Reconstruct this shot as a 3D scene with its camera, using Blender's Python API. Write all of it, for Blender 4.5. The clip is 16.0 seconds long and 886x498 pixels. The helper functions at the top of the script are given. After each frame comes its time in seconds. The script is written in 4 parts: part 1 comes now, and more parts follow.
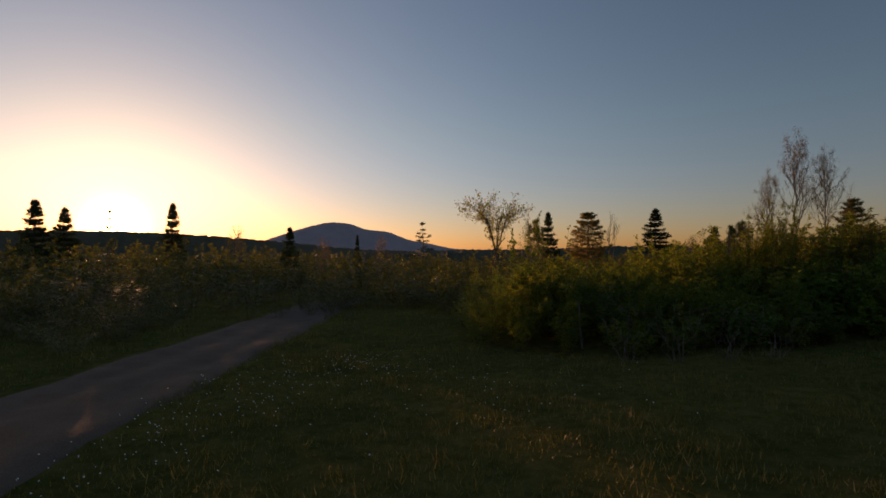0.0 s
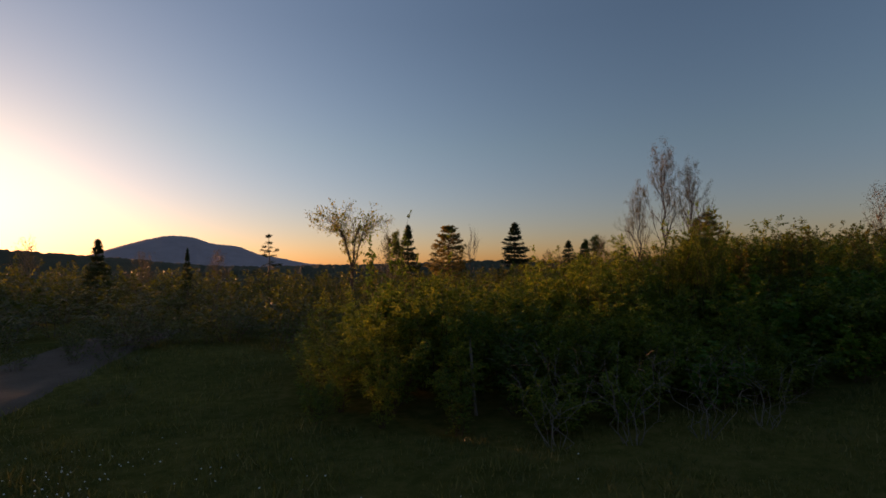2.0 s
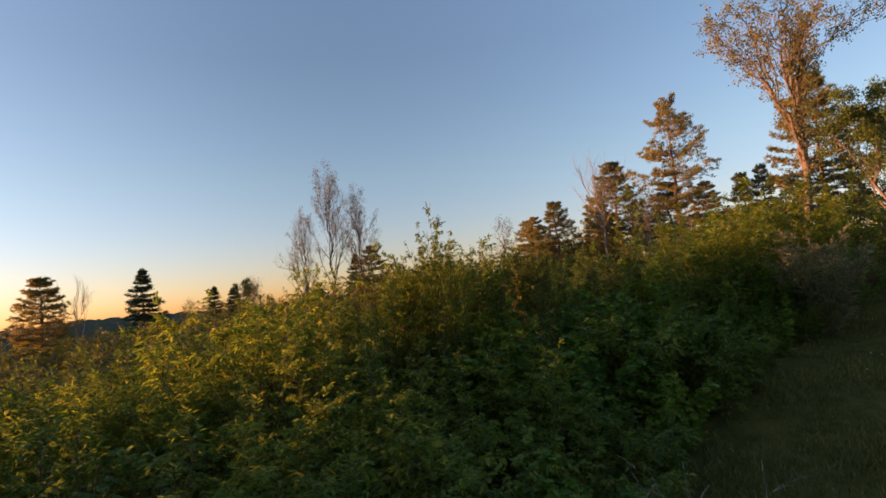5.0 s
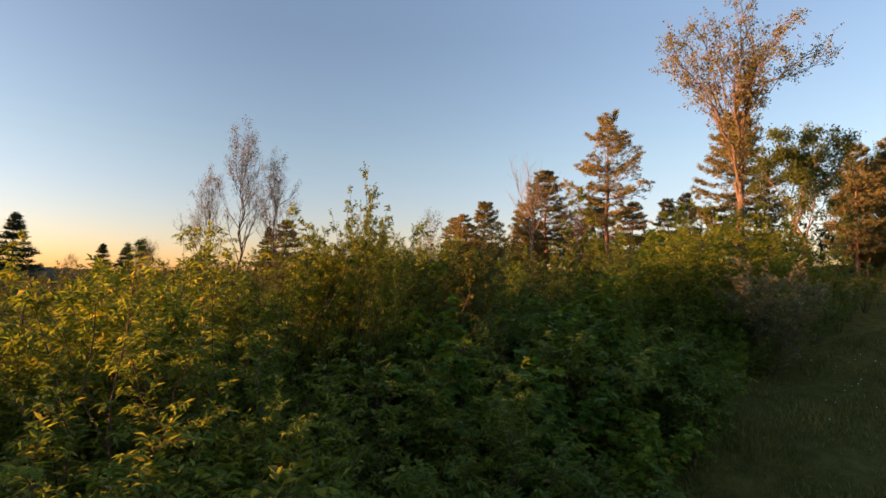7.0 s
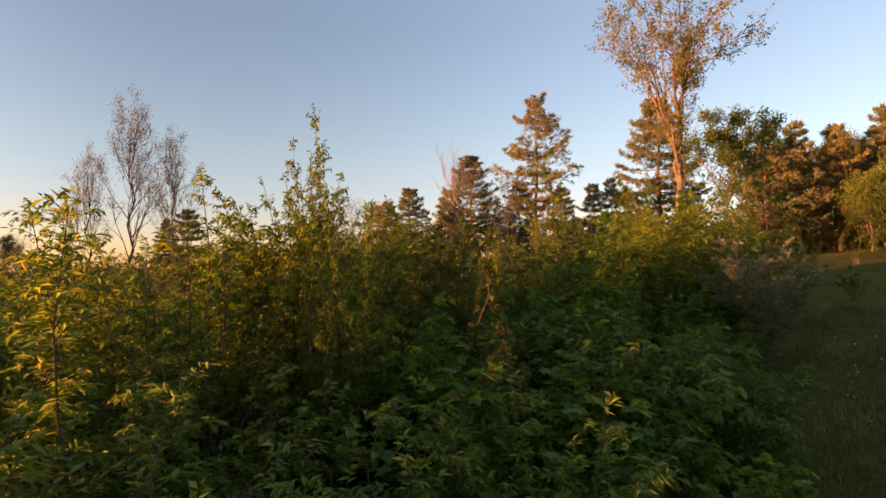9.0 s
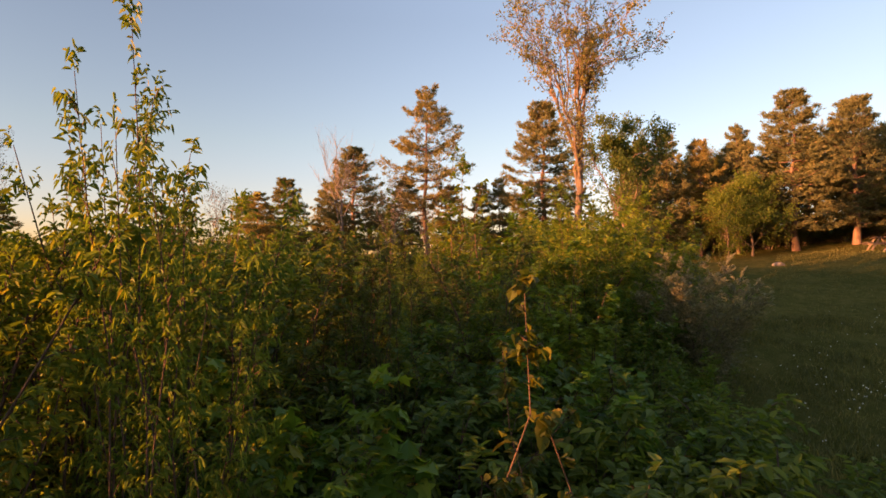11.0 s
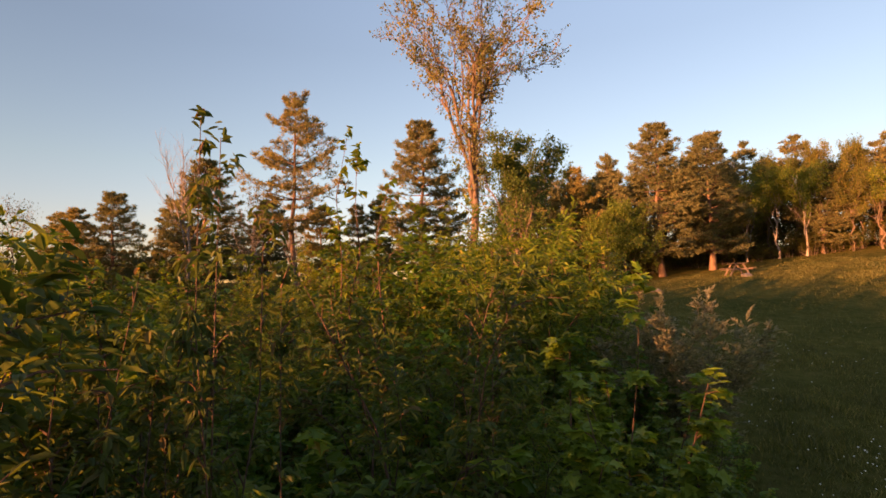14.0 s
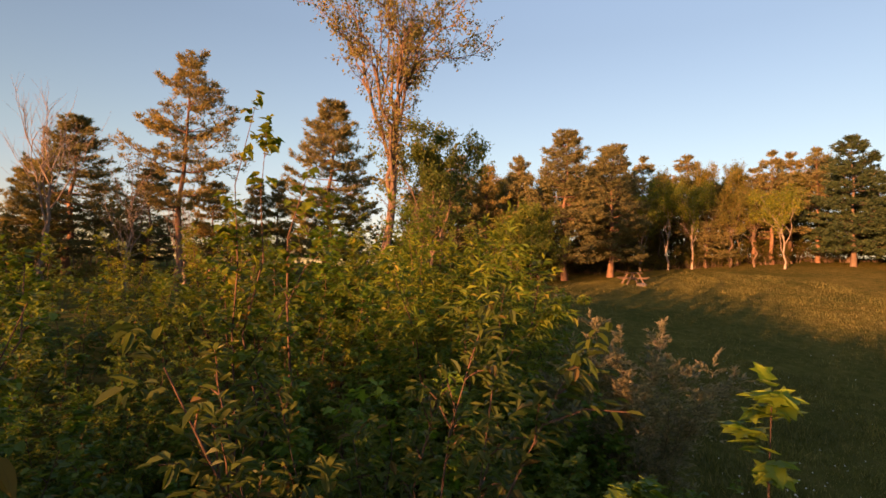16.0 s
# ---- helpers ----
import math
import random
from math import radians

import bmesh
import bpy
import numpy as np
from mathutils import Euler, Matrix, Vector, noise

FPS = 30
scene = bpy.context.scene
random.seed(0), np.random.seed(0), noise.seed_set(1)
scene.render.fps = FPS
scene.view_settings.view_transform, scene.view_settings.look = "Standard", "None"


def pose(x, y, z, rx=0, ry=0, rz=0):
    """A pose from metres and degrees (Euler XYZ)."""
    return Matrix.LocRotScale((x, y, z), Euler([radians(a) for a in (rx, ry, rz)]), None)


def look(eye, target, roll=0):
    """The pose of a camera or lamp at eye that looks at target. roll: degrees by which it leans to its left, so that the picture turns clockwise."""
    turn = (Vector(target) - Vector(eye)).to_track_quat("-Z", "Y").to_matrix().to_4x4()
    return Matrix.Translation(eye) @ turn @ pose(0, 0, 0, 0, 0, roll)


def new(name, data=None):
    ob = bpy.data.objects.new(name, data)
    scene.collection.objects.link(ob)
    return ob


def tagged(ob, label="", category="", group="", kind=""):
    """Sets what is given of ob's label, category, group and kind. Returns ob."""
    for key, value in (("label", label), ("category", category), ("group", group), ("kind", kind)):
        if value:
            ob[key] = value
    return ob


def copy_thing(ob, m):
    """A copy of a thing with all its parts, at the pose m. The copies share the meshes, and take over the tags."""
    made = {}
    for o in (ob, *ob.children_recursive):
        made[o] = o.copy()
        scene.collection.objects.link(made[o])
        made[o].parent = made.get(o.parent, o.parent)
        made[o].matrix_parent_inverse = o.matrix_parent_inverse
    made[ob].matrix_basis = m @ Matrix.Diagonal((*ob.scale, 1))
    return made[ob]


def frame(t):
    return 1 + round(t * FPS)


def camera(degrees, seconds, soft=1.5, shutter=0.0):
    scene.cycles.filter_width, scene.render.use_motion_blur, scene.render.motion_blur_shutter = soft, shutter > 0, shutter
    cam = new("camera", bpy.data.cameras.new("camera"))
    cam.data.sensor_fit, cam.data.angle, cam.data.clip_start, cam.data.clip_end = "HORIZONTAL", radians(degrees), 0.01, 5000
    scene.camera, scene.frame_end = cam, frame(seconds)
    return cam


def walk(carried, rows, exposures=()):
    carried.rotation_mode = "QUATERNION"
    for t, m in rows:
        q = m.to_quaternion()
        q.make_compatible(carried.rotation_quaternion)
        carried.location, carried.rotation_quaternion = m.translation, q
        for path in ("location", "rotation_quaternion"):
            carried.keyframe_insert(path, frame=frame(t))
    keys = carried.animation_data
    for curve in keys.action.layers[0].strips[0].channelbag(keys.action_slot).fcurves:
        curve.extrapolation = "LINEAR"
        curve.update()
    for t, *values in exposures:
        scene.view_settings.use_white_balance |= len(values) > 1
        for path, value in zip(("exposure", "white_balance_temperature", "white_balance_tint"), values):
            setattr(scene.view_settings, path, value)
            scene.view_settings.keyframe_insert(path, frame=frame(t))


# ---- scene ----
cam = camera(79.6, 16.0, 1.6)
# seconds, x, y, z, yaw, pitch, roll
ROWS = [
    (0.0, 0.00, -0.01, 3.10, -0.02, 0.50, 0.00),
    (0.5, 0.11, 1.44, 3.09, -2.91, 0.39, 0.03),
    (1.0, 0.22, 3.06, 3.09, -6.25, 0.53, -0.02),
    (1.5, 0.49, 4.77, 3.12, -10.50, 1.25, 0.13),
    (2.0, 0.82, 6.25, 3.19, -15.23, 2.03, 0.46),
    (2.5, 1.05, 7.45, 3.30, -20.62, 2.76, 1.10),
    (3.0, 1.40, 8.70, 3.37, -26.77, 3.38, 2.30),
    (3.5, 1.58, 9.69, 3.27, -33.84, 4.06, 3.85),
    (4.0, 2.24, 10.84, 3.31, -40.89, 4.48, 5.19),
    (4.5, 3.22, 11.86, 3.38, -46.61, 4.68, 5.86),
    (5.0, 3.91, 12.42, 3.41, -51.81, 4.60, 5.92),
    (7.5, 5.64, 14.18, 3.35, -62.15, 3.25, -1.56),
    (8.0, 5.99, 14.62, 3.27, -63.58, 3.17, -1.14),
    (8.5, 6.44, 15.10, 3.31, -66.38, 2.90, 0.06),
    (9.0, 6.97, 15.56, 3.42, -70.17, 2.47, 0.87),
    (9.5, 7.53, 15.95, 3.52, -74.72, 2.05, 1.49),
    (10.0, 8.16, 16.31, 3.65, -78.99, 1.61, 2.14),
    (12.5, 10.57, 17.17, 3.80, -88.48, 2.34, -2.91),
    (13.0, 11.16, 17.27, 3.80, -90.60, 2.61, -2.51),
    (13.5, 11.88, 17.34, 3.88, -93.65, 3.80, -1.17),
    (14.0, 12.55, 17.40, 3.98, -97.68, 4.62, 0.93),
    (14.5, 13.02, 17.51, 4.12, -101.00, 4.90, 2.27),
    (15.0, 13.42, 17.51, 4.22, -103.38, 4.77, 2.65),
    (15.5, 13.68, 17.50, 4.29, -105.91, 4.08, 0.87),
    (16.0, 13.95, 17.51, 4.35, -108.48, 3.57, -2.34),
]
# the picture brightens as the sun leaves the view
EXPOSURES = [(0.0, 0.42, 6600, 23), (2.0, 0.64, 6350, 23), (3.5, 1.18, 6250, 23), (5.0, 1.86, 6450, 24), (8.0, 2.14, 7200, 27), (10.0, 2.28, 7800, 32), (12.5, 2.26, 7900, 32), (16.0, 1.95, 7700, 28)]
walk(cam, [(t, pose(x, y, z, 90 + pitch, roll, yaw)) for t, x, y, z, yaw, pitch, roll in ROWS], EXPOSURES)

# ---- sky and sun ----
SUN_AZ, SUN_EL = -31.6, 2.4
sun_dir = Vector((math.sin(radians(SUN_AZ)) * math.cos(radians(SUN_EL)), math.cos(radians(SUN_AZ)) * math.cos(radians(SUN_EL)), math.sin(radians(SUN_EL))))
SKY_STRENGTH, SUN_STRENGTH, GLOW = 0.1875, 5.0, 0.85

world = bpy.data.worlds.new("sky")
scene.world = world
world.use_nodes = True
wn, wl = world.node_tree.nodes, world.node_tree.links
wn.clear()
sky = wn.new("ShaderNodeTexSky")
sky.sky_type, sky.sun_disc = "NISHITA", False
sky.sun_elevation, sky.sun_rotation = radians(SUN_EL), radians(SUN_AZ)
sky.air_density, sky.dust_density, sky.ozone_density, sky.altitude = 1.0, 0.5, 2.0, 200.0
bg = wn.new("ShaderNodeBackground")
bg.inputs["Strength"].default_value = SKY_STRENGTH
hsv = wn.new("ShaderNodeHueSaturation")
hsv.inputs["Saturation"].default_value = 0.96
wl.new(sky.outputs["Color"], hsv.inputs["Color"])
# evening haze: the low sky is rosier and less yellow than the clear air gives
lie = wn.new("ShaderNodeTexCoord")
split = wn.new("ShaderNodeSeparateXYZ")
wl.new(lie.outputs["Generated"], split.inputs[0])
rosy = wn.new("ShaderNodeValToRGB")
rosy.color_ramp.elements[0].position, rosy.color_ramp.elements[0].color = 0.0, (0.77, 0.70, 0.94, 1)
rosy.color_ramp.elements[1].position, rosy.color_ramp.elements[1].color = 0.22, (0.80, 0.80, 0.80, 1)
# overhead sky, above the view, is brightened as added fill for shaded foliage
for at, v in ((0.42, 0.80), (0.95, 1.25)):
    el = rosy.color_ramp.elements.new(at)
    el.color = (v, v, v, 1)
wl.new(split.outputs["Z"], rosy.inputs["Fac"])
tint = wn.new("ShaderNodeMix")
tint.data_type, tint.blend_type = "RGBA", "MULTIPLY"
tint.inputs[0].default_value = 1.0
wl.new(hsv.outputs["Color"], tint.inputs[6])
wl.new(rosy.outputs["Color"], tint.inputs[7])
# the sun's aureole: a hot core and a wide warm halo round the sun's direction
tc = wn.new("ShaderNodeTexCoord")
dotp = wn.new("ShaderNodeVectorMath")
dotp.operation = "DOT_PRODUCT"
wl.new(tc.outputs["Generated"], dotp.inputs[0])
dotp.inputs[1].default_value = sun_dir


def wmath(op, a, b=None):
    n = wn.new("ShaderNodeMath")
    n.operation = op
    for i, v in enumerate((a, b)):
        if v is None:
            continue
        if isinstance(v, (int, float)):
            n.inputs[i].default_value = v
        else:
            wl.new(v, n.inputs[i])
    return n.outputs[0]


angle = wmath("ARCCOSINE", wmath("MINIMUM", dotp.outputs["Value"], 0.9999999))
# camera toning put into the sky: dimmer across the sun's path, brighter far side
arc = wn.new("ShaderNodeValToRGB")
arc.color_ramp.interpolation = "EASE"
for k, (at, v) in enumerate(((0.0, 1.0), (0.37, 0.78), (0.64, 1.12), (1.0, 0.98))):
    el = arc.color_ramp.elements[k] if k < 2 else arc.color_ramp.elements.new(at)
    el.position, el.color = at, (v, v, v, 1)
wl.new(wmath("DIVIDE", angle, math.pi), arc.inputs["Fac"])
shade = wn.new("ShaderNodeMix")
shade.data_type, shade.blend_type = "RGBA", "MULTIPLY"
shade.inputs[0].default_value = 1.0
wl.new(tint.outputs[2], shade.inputs[6])
wl.new(arc.outputs["Color"], shade.inputs[7])
wl.new(shade.outputs[2], bg.inputs["Color"])
add_from = bg.outputs[0]
for width, power, strength, colour in ((1.7, 2.0, 6.0, (1.0, 0.80, 0.42)), (6.5, 1.2, 0.22, (1.0, 0.60, 0.20)), (22.0, 1.35, 0.13, (0.95, 0.84, 0.62))):
    fall = wmath("EXPONENT", wmath("MULTIPLY", wmath("POWER", wmath("DIVIDE", angle, radians(width)), power), -1.0))
    glow = wn.new("ShaderNodeBackground")
    glow.inputs["Color"].default_value = (*colour, 1)
    wl.new(wmath("MULTIPLY", fall, strength * GLOW), glow.inputs["Strength"])
    plus = wn.new("ShaderNodeAddShader")
    wl.new(add_from, plus.inputs[0])
    wl.new(glow.outputs[0], plus.inputs[1])
    add_from = plus.outputs[0]
wout = wn.new("ShaderNodeOutputWorld")
wl.new(add_from, wout.inputs["Surface"])

lamp = bpy.data.lights.new("sun", "SUN")
lamp.energy, lamp.angle, lamp.color = SUN_STRENGTH, radians(0.6), (1.0, 0.46, 0.19)
new("sun", lamp).matrix_world = look(sun_dir * 50, (0, 0, 0))


# ---- materials ----
class Mat:
    """A node material with small helpers."""

    def __init__(self, name):
        self.m = bpy.data.materials.new(name)
        self.m.use_nodes = True
        self.n, self.l = self.m.node_tree.nodes, self.m.node_tree.links
        self.bsdf = self.n["Principled BSDF"]
        self.out = self.n["Material Output"]

    def link(self, a, b):
        self.l.new(a, b)

    def coord(self, scale=(1, 1, 1), kind="Object"):
        c = self.n.new("ShaderNodeTexCoord")
        mp = self.n.new("ShaderNodeMapping")
        mp.inputs["Scale"].default_value = scale
        self.link(c.outputs[kind], mp.inputs["Vector"])
        return mp.outputs["Vector"]

    def place(self, scale=1.0):
        g = self.n.new("ShaderNodeNewGeometry")
        v = self.n.new("ShaderNodeVectorMath")
        v.operation = "SCALE"
        v.inputs["Scale"].default_value = scale
        self.link(g.outputs["Position"], v.inputs[0])
        return v.outputs[0]

    def noise(self, vec, scale, detail=4.0, rough=0.6):
        t = self.n.new("ShaderNodeTexNoise")
        t.inputs["Scale"].default_value, t.inputs["Detail"].default_value, t.inputs["Roughness"].default_value = scale, detail, rough
        self.link(vec, t.inputs["Vector"])
        return t.outputs["Fac"]

    def ramp(self, fac, *stops):
        r = self.n.new("ShaderNodeValToRGB")
        e = r.color_ramp.elements
        while len(e) < len(stops):
            e.new(0.5)
        for el, (p, c) in zip(e, stops):
            el.position, el.color = p, (*c, 1)
        self.link(fac, r.inputs["Fac"])
        return r.outputs["Color"]

    def mix(self, fac, a, b, mode="MIX"):
        x = self.n.new("ShaderNodeMix")
        x.data_type, x.blend_type = "RGBA", mode
        for s, v in ((x.inputs[0], fac), (x.inputs[6], a), (x.inputs[7], b)):
            if isinstance(v, (int, float)):
                s.default_value = v
            elif isinstance(v, tuple):
                s.default_value = (*v, 1)
            else:
                self.link(v, s)
        return x.outputs[2]

    def bump(self, height, strength=0.4, distance=0.02):
        b = self.n.new("ShaderNodeBump")
        b.inputs["Strength"].default_value, b.inputs["Distance"].default_value = strength, distance
        self.link(height, b.inputs["Height"])
        self.link(b.outputs["Normal"], self.bsdf.inputs["Normal"])

    def colour(self, c, rough=0.8, spec=0.3):
        self.link(c, self.bsdf.inputs["Base Color"])
        self.bsdf.inputs["Roughness"].default_value = rough
        self.bsdf.inputs["Specular IOR Level"].default_value = spec
        return self.m


def leaf_material(name, dark, mid, light, young=None, through_light=0.48, rough=0.5):
    """Foliage: every leaf its own shade, whole plants shifted, light coming through."""
    k = Mat(name)
    g = k.n.new("ShaderNodeNewGeometry")
    base = k.ramp(g.outputs["Random Per Island"], (0.0, dark), (0.45, mid), (0.93, light), (1.0, young or light))
    info = k.n.new("ShaderNodeObjectInfo")
    tone = k.ramp(info.outputs["Random"], (0.0, (0.72, 0.80, 0.85)), (0.5, (1.0, 1.0, 1.0)), (1.0, (1.25, 1.08, 0.85)))
    c = k.mix(1.0, base, tone, "MULTIPLY")
    patch = k.ramp(k.noise(k.place(), 0.9, 2.0), (0.3, (0.75, 0.8, 0.8)), (0.7, (1.2, 1.15, 1.0)))
    c = k.mix(1.0, c, patch, "MULTIPLY")
    k.colour(c, rough, 0.25)
    t = k.n.new("ShaderNodeBsdfTranslucent")
    k.link(k.mix(1.0, c, (1.5, 1.35, 0.6), "MULTIPLY"), t.inputs["Color"])
    m = k.n.new("ShaderNodeMixShader")
    m.inputs[0].default_value = through_light
    k.link(k.bsdf.outputs[0], m.inputs[1])
    k.link(t.outputs[0], m.inputs[2])
    k.link(m.outputs[0], k.out.inputs["Surface"])
    return k.m


def bark_material(name, dark, light, scale=14.0, rough=0.85):
    k = Mat(name)
    v = k.coord((1, 1, 0.22))
    fine = k.noise(v, scale, 6.0)
    broad = k.noise(k.place(), 1.6, 3.0)
    c = k.ramp(fine, (0.3, dark), (0.7, light))
    c = k.mix(1.0, c, k.ramp(broad, (0.3, (0.8, 0.8, 0.8)), (0.7, (1.15, 1.1, 1.05))), "MULTIPLY")
    k.bump(fine, 0.5, 0.02)
    return k.colour(c, rough, 0.2)


M_WILLOW = leaf_material("willow_leaf", (0.064, 0.114, 0.017), (0.130, 0.190, 0.029), (0.215, 0.251, 0.039), (0.280, 0.231, 0.056))
M_POPLAR = leaf_material("poplar_leaf", (0.050, 0.100, 0.015), (0.087, 0.148, 0.024), (0.150, 0.199, 0.035), (0.217, 0.159, 0.041))
M_SPRIG = leaf_material("yellow_poplar_leaf", (0.041, 0.065, 0.011), (0.069, 0.090, 0.015), (0.106, 0.109, 0.018), (0.136, 0.096, 0.021))
M_LEADER = leaf_material("cherry_leaf", (0.045, 0.075, 0.018), (0.075, 0.105, 0.026), (0.110, 0.130, 0.036), (0.16, 0.10, 0.04))
M_LIME = leaf_material("lime_maple_leaf", (0.116, 0.183, 0.021), (0.183, 0.262, 0.029), (0.268, 0.336, 0.041))
M_DENSE = leaf_material("dogwood_leaf", (0.058, 0.103, 0.020), (0.100, 0.157, 0.029), (0.176, 0.219, 0.040))
M_MAPLE = leaf_material("maple_leaf", (0.052, 0.124, 0.018), (0.097, 0.189, 0.026), (0.174, 0.257, 0.036), (0.305, 0.195, 0.053))
M_PALE = leaf_material("olive_leaf", (0.132, 0.138, 0.090), (0.198, 0.192, 0.132), (0.300, 0.270, 0.198), (0.408, 0.336, 0.252))
M_PINE = leaf_material("pine_needles", (0.085, 0.095, 0.045), (0.150, 0.150, 0.068), (0.220, 0.200, 0.092), (0.27, 0.20, 0.10), 0.35, 0.65)
M_ROUND = leaf_material("dark_green_leaf", (0.045, 0.078, 0.020), (0.080, 0.120, 0.030), (0.130, 0.165, 0.042), (0.18, 0.16, 0.05))
M_SPRUCE = leaf_material("spruce_needles", (0.021, 0.041, 0.018), (0.036, 0.062, 0.026), (0.068, 0.089, 0.036), None, 0.15, 0.6)
M_OAK = leaf_material("young_oak_leaf", (0.085, 0.100, 0.035), (0.150, 0.155, 0.055), (0.220, 0.200, 0.080), (0.26, 0.19, 0.09))
M_WOOD = leaf_material("wood_edge_leaf", (0.080, 0.100, 0.024), (0.138, 0.142, 0.036), (0.205, 0.180, 0.050), (0.24, 0.155, 0.06))
M_TREE = leaf_material("tree_leaf", (0.081, 0.129, 0.022), (0.143, 0.193, 0.032), (0.251, 0.266, 0.045), (0.321, 0.242, 0.067))
M_BUD = leaf_material("budding_leaf", (0.038, 0.040, 0.019), (0.061, 0.059, 0.027), (0.090, 0.077, 0.035))
M_SCRUB = leaf_material("scrub_leaf", (0.033, 0.055, 0.015), (0.055, 0.084, 0.022), (0.097, 0.112, 0.033))
M_GRASS = leaf_material("grass_blade", (0.062, 0.074, 0.020), (0.108, 0.116, 0.030), (0.180, 0.158, 0.050), (0.30, 0.24, 0.10), 0.25, 0.6)
M_BARK = bark_material("grey_brown_bark", (0.07, 0.05, 0.035), (0.19, 0.14, 0.10))
M_STEM = bark_material("reddish_stem", (0.05, 0.032, 0.022), (0.13, 0.08, 0.052), 30.0)
M_PINEBARK = bark_material("pine_bark", (0.09, 0.055, 0.035), (0.24, 0.15, 0.10))
M_OAKBARK = bark_material("pale_oak_bark", (0.08, 0.060, 0.044), (0.18, 0.130, 0.094))
M_BIRCH = bark_material("pale_birch_bark", (0.15, 0.125, 0.10), (0.34, 0.295, 0.25), 8.0, 0.7)
M_SNAGBARK = bark_material("dark_grey_bark", (0.022, 0.019, 0.017), (0.065, 0.056, 0.050))
M_TWIG = bark_material("dry_grey_twig", (0.10, 0.085, 0.07), (0.24, 0.205, 0.17), 30.0)


def ground_material():
    k = Mat("meadow_ground")
    p = k.place()
    c = k.ramp(k.noise(p, 3.0, 8.0, 0.7), (0.3, (0.060, 0.064, 0.018)), (0.5, (0.106, 0.101, 0.030)), (0.72, (0.170, 0.138, 0.052)))
    c = k.mix(1.0, c, k.ramp(k.noise(p, 0.22, 4.0), (0.35, (0.75, 0.8, 0.7)), (0.65, (1.25, 1.15, 1.0))), "MULTIPLY")
    k.bump(k.noise(p, 22.0, 6.0, 0.75), 0.9, 0.06)
    return k.colour(c, 0.95, 0.0)


def road_material():
    k = Mat("packed_dirt")
    p = k.place()
    v = k.n.new("ShaderNodeTexVoronoi")
    v.inputs["Scale"].default_value = 28.0
    k.link(p, v.inputs["Vector"])
    c = k.ramp(k.noise(p, 1.1, 6.0), (0.3, (0.070, 0.048, 0.032)), (0.7, (0.130, 0.092, 0.064)))
    c = k.mix(0.35, c, k.ramp(v.outputs["Distance"], (0.0, (0.17, 0.128, 0.095)), (0.5, (0.060, 0.042, 0.030))))
    k.bump(v.outputs["Distance"], 0.5, 0.02)
    return k.colour(c, 0.92, 0.2)


def forest_material(name, a, b, scale):
    k = Mat(name)
    p = k.place()
    n = k.noise(p, scale, 8.0, 0.7)
    c = k.ramp(n, (0.3, a), (0.7, b))
    k.bump(n, 0.6, 6.0)
    return k.colour(c, 0.95, 0.05)


M_GROUND, M_ROAD = ground_material(), road_material()
# pale purple is distance haze mixed into the mountain's base colour
M_MOUNT = forest_material("haze_tinted_mountain_woods", (0.30, 0.24, 0.24), (0.38, 0.30, 0.30), 0.012)
M_RIDGE = forest_material("ridge_woods", (0.035, 0.040, 0.022), (0.07, 0.07, 0.04), 0.03)


def wood_material(name, a, b):
    k = Mat(name)
    n = k.noise(k.coord((2, 18, 18)), 3.0, 5.0)
    k.bump(n, 0.3, 0.01)
    return k.colour(k.ramp(n, (0.3, a), (0.7, b)), 0.75, 0.25)


def rock_material():
    k = Mat("field_stone")
    p = k.place()
    n = k.noise(p, 5.0, 7.0)
    k.bump(n, 0.7, 0.05)
    return k.colour(k.ramp(n, (0.3, (0.13, 0.11, 0.09)), (0.7, (0.28, 0.24, 0.20))), 0.9, 0.2)


M_TABLE = wood_material("weathered_wood", (0.11, 0.075, 0.055), (0.18, 0.13, 0.09))
M_ROCK = rock_material()
kp = Mat("white_clover_head")
M_PETAL = kp.colour(kp.ramp(kp.noise(kp.place(), 300.0, 1.0), (0.3, (0.62, 0.58, 0.50)), (0.7, (0.80, 0.78, 0.72))), 0.8)


# ---- mesh helpers ----
class Geo:
    """Vertices and faces gathered before they become one mesh."""

    def __init__(self):
        self.v, self.f, self.k = [], [], 0

    def add(self, verts, faces):
        verts, faces = np.asarray(verts, float).reshape(-1, 3), np.asarray(faces, int)
        self.v.append(verts)
        self.f.append(faces + self.k)
        self.k += len(verts)
        return self

    def joined(self, other, m):
        """Adds another Geo, moved by the 4 x 4 matrix m."""
        a = np.array(m)
        k = self.k
        for v in other.v:
            self.v.append(v @ a[:3, :3].T + a[:3, 3])
            self.k += len(v)
        for f in other.f:
            self.f.append(f + k)
        return self

    def mesh(self, name, material, smooth=False):
        me = bpy.data.meshes.new(name)
        verts = np.concatenate(self.v)
        loops = np.concatenate([f.ravel() for f in self.f])
        sizes = np.concatenate([np.full(len(f), f.shape[1]) for f in self.f])
        starts = np.concatenate(([0], np.cumsum(sizes)[:-1]))
        me.vertices.add(len(verts))
        me.vertices.foreach_set("co", verts.astype(np.float32).ravel())
        me.loops.add(len(loops))
        me.loops.foreach_set("vertex_index", loops.astype(np.int32))
        me.polygons.add(len(sizes))
        me.polygons.foreach_set("loop_start", starts.astype(np.int32))
        me.polygons.foreach_set("use_smooth", np.full(len(sizes), smooth))
        me.update(calc_edges=True)
        me.materials.append(material)
        return me


